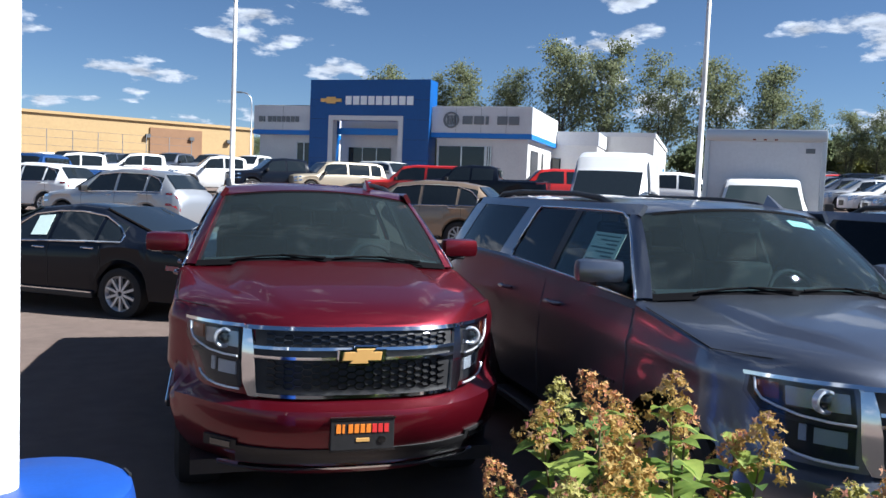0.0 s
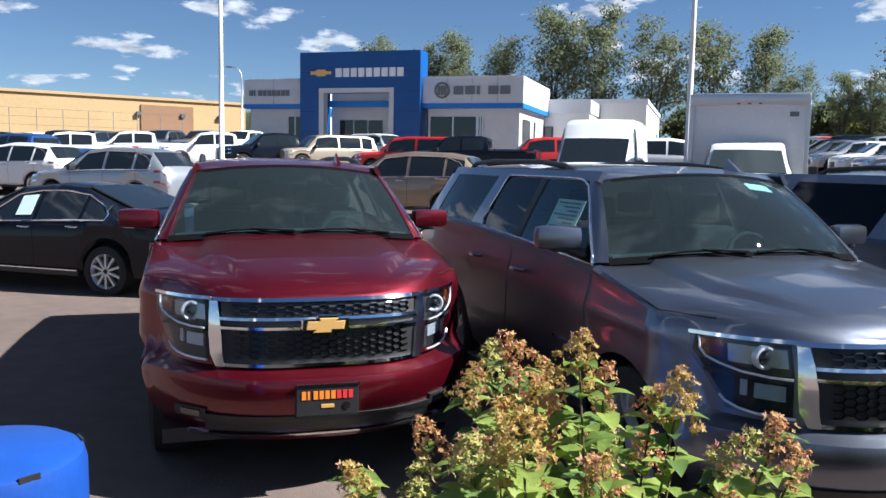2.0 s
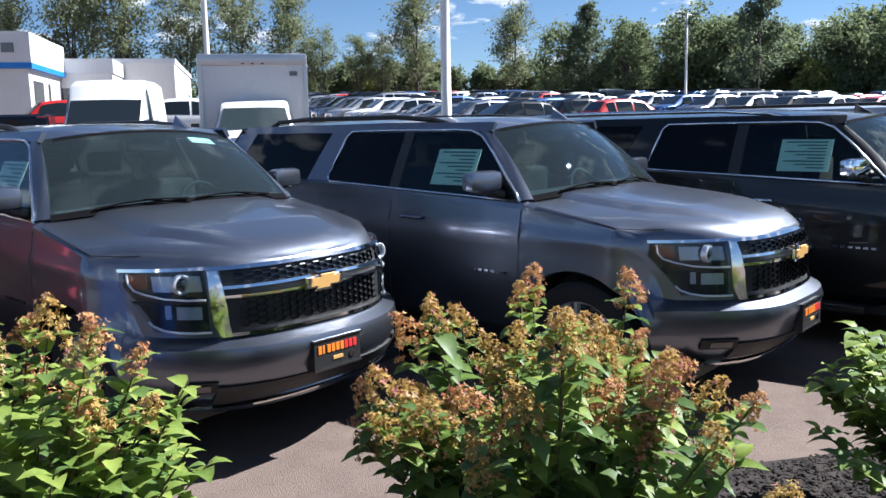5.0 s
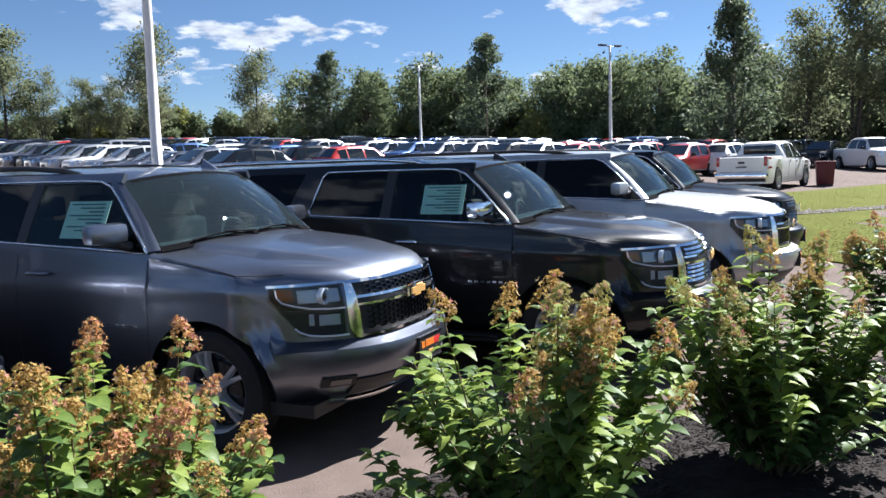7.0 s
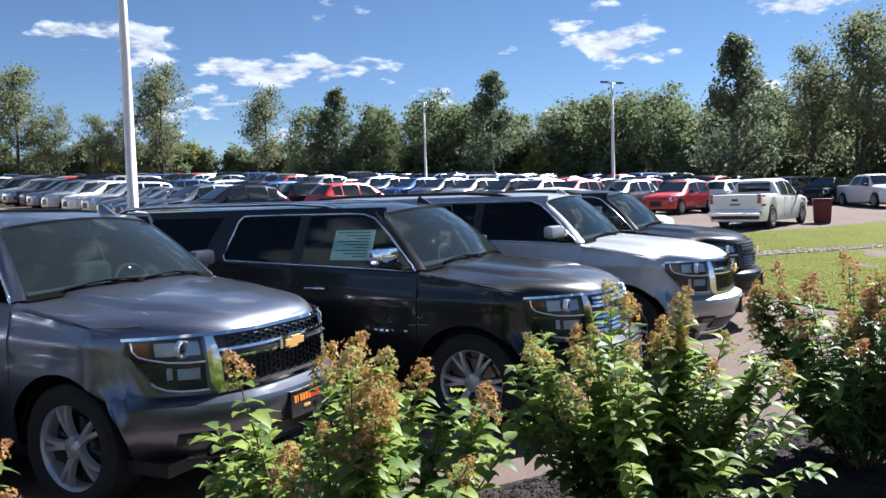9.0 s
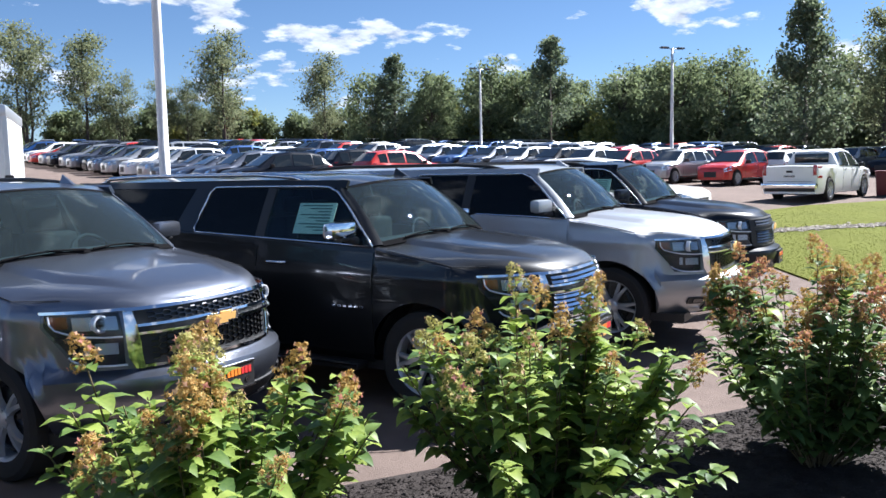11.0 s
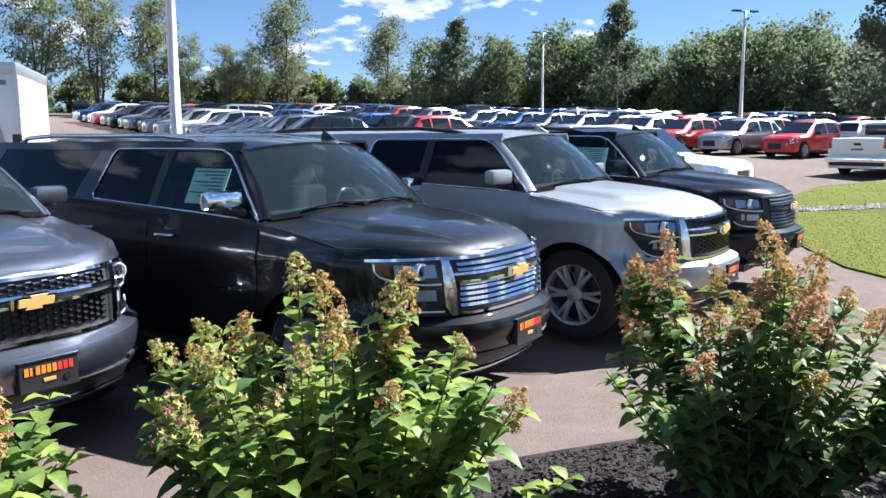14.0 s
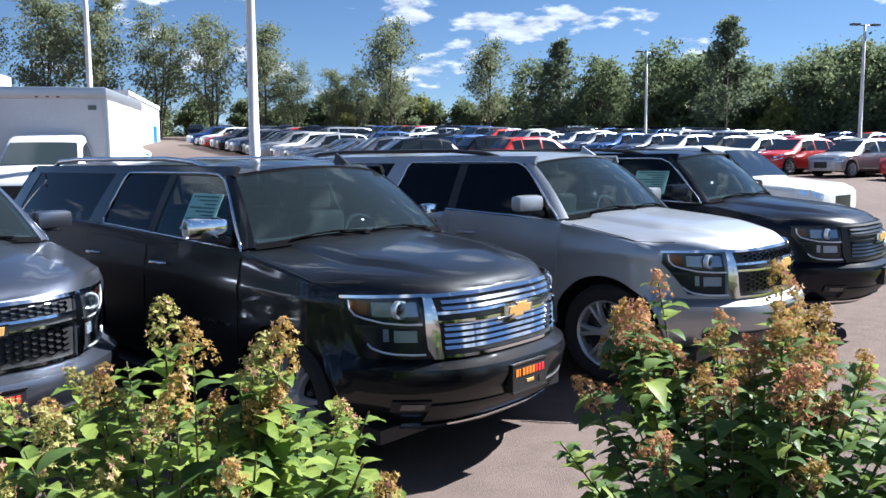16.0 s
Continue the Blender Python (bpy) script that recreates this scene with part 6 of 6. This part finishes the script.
# ---- hydrangeas ----
def head_mesh(seed):
    """A loose cone of small florets on side twigs, with larger pink ones among them."""
    r = random.Random(seed)
    verts, faces, mats = [], [], []

    def floret(p, nrm, s, mi):
        u = nrm.orthogonal().normalized()
        v = nrm.cross(u)
        q = r.uniform(0, 1.57)
        i = len(verts)
        verts.append(tuple(p))
        for j in range(8):
            b = q + j * math.pi / 4
            rr = s * (1.25 if j % 2 == 0 else 0.5)
            verts.append(tuple(p + u * math.cos(b) * rr + v * math.sin(b) * rr + nrm * (s * 0.35 if j % 2 == 0 else 0)))
        for j in range(8):
            faces.append((i, i + 1 + j, i + 1 + (j + 1) % 8))
            mats.append(mi)
    for k in range(26):  # side twigs, shorter towards the tip
        t = (k + r.uniform(0.0, 0.9)) / 26
        a = k * 2.39996 + r.uniform(-0.4, 0.4)
        reach = (0.058 * (1 - t) ** 0.75 + 0.008) * r.uniform(0.7, 1.25)
        c = Vector((math.cos(a) * reach, math.sin(a) * reach, t * 0.185 + reach * 0.25))
        for _ in range(9):
            d = Vector((r.gauss(0, 1), r.gauss(0, 1), r.gauss(0, 1))).normalized()
            floret(c + d * 0.015 * r.uniform(0.4, 1.3), (d + c.normalized() * 0.7).normalized(), r.uniform(0.006, 0.0115), 0)
        if r.random() < 0.3:
            d = (Vector((math.cos(a), math.sin(a), 0.3)) + Vector((r.uniform(-.5, .5), r.uniform(-.5, .5), r.uniform(-.5, .5)))).normalized()
            floret(c + d * 0.02, d, r.uniform(0.010, 0.016), 1)
    me = bpy.data.meshes.new("flower_head")
    me.from_pydata(verts, [], faces)
    me.materials.append(M_flower)
    me.materials.append(M_sterile)
    me.polygons.foreach_set("material_index", mats)
    return me


HEADS = [head_mesh(s) for s in (1, 2, 3, 4)]


def hydrangea(x, y, h, spread, seed, flowers, tones, light, label):
    """Stems in a few bunches from one foot, pairs of ovate leaves up each stem, flower cones at the tips."""
    r = random.Random(seed)
    z0 = BASE + 0.03
    root = thing("hydrangea_shrub", Matrix.Translation((x, y, z0)), label, "shrub", "hydrangeas along the bed")
    sb = bmesh.new()
    lv, lf, dv, df = [], [], [], []

    def leaf(p, d, size, verts, faces):
        d = d.normalized()
        side = d.cross(Vector((0, 0, 1)))
        side = side.normalized() if side.length > 0.05 else Vector((1, 0, 0))
        upw = side.cross(d).normalized()
        droop = r.uniform(0.1, 0.5)
        i = len(verts)
        for t, w in ((0.0, 0.02), (0.2, 0.22), (0.45, 0.32), (0.75, 0.21), (1.0, 0.0)):
            c = p + d * size * t - upw * size * droop * t * t + upw * size * 0.08 * math.sin(t * 3)
            e = side * size * w
            lift = upw * size * w * 0.3
            verts += [tuple(c - e + lift), tuple(c), tuple(c + e + lift)]
        for k in range(4):
            a = i + 3 * k
            faces += [(a, a + 1, a + 4, a + 3), (a + 1, a + 2, a + 5, a + 4)]
    n_st = int(62 * spread / 0.65)
    tips = []
    bunches = [(0.9 * k + r.uniform(-0.4, 0.4), r.uniform(0.35, 0.85), r.uniform(0.84, 1.08)) for k in range(7)] + [(0, 0.1, r.uniform(0.9, 1.05))]
    for k in range(n_st):
        la, lq, lh = r.choice(bunches)
        c = Vector((math.cos(la) * lq, math.sin(la) * lq, 0)) + Vector((r.gauss(0, 0.19), r.gauss(0, 0.19), 0))
        q = min(1.1, c.length)
        out = c.normalized()
        hh = h * lh * r.choice((r.uniform(0.62, 0.9), r.uniform(0.8, 1.06))) * (1 - 0.36 * q * q)
        tip = out * spread * q + Vector((0, 0, hh))
        foot = out * 0.12 * q
        mid = foot.lerp(tip, 0.5) + out * 0.06 + Vector((0, 0, 0.05))
        path = [foot, foot.lerp(mid, 0.6), mid, mid.lerp(tip, 0.55), tip]
        tube(sb, path, 0.006, 4, r1=0.003, cap=False)
        tips.append((tip, (tip - mid).normalized(), q))
        L_ = int(15 + 8 * r.random())
        for j in range(L_):
            t = 0.10 + 0.90 * (j + r.random() * 0.5) / L_
            s = min(t * 4, 3.999)
            p = path[int(s)].lerp(path[int(s) + 1], s - int(s))
            aa = j * 1.57 + r.uniform(-0.4, 0.4)
            for flip in (0, math.pi):
                d = Vector((math.cos(aa + flip), math.sin(aa + flip), r.uniform(-0.1, 0.75)))
                size = r.uniform(0.065, 0.138) * (0.8 if t > 0.93 else 1.0)
                # lower leaves always dark: the shrub's inner shade is put into leaf colour
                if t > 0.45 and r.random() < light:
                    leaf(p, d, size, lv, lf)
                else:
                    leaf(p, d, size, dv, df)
    tagged(part("branching_stem", sb, M_stem, root), kind="stuff")
    for nm, v, f, m in (("light_foliage", lv, lf, M_leaf), ("foliage", dv, df, M_leafdark)):
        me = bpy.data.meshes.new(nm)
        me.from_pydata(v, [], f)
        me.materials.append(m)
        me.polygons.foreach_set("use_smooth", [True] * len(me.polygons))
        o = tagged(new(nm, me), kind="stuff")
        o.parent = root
    tips.sort(key=lambda t: -t[0].z + r.uniform(-0.15, 0.15))
    for tip, d, q in tips[:flowers]:
        o = new("flower_head", r.choice(HEADS))
        o.parent = root
        d = (d + Vector((r.uniform(-.55, .55), r.uniform(-.55, .55), 0.1))).normalized()
        o.matrix_basis = Matrix.Translation(tip - d * 0.09) @ d.to_track_quat("Z", "Y").to_matrix().to_4x4() @ Matrix.Scale(r.uniform(0.6, 1.12), 4)
        o.material_slots[0].link = "OBJECT"
        o.material_slots[0].material = r.choice(tones)


T, P, C = M_flower, M_flowerpink, M_flowercream
for x, y, h, sp, seed, fl, tones, light, lab in (
    (0.58, -3.22, 1.36, 0.78, 11, 36, (T, C, T, C, P), 0.8, "green hydrangea shrub with fading pink and tan flower cones"),
    (2.32, -4.10, 1.28, 0.82, 2, 66, (T, T, P, T), 0.45, "hydrangea shrub covered in rusty tan flower cones"),
    (3.92, -5.15, 1.32, 0.78, 3, 24, (T, C, T, T), 0.7, "leafy hydrangea shrub with tan flower cones"),
    (5.34, -5.96, 1.26, 0.84, 4, 22, (T, T, C), 0.72, "leafy hydrangea shrub with a few tan flower cones"),
    # few light leaves: this shrub's backlit shade is in its leaf colour
    (7.15, -6.84, 1.38, 0.84, 5, 56, (T, P, T, P), 0.25, "backlit dark hydrangea shrub with rusty pink flower cones"),
    (9.3, -7.75, 1.30, 0.72, 6, 30, (T, P, T), 0.4, "hydrangea shrub with tan flower cones"),
):
    hydrangea(x, y, h, sp, seed, fl, tones, light, lab)
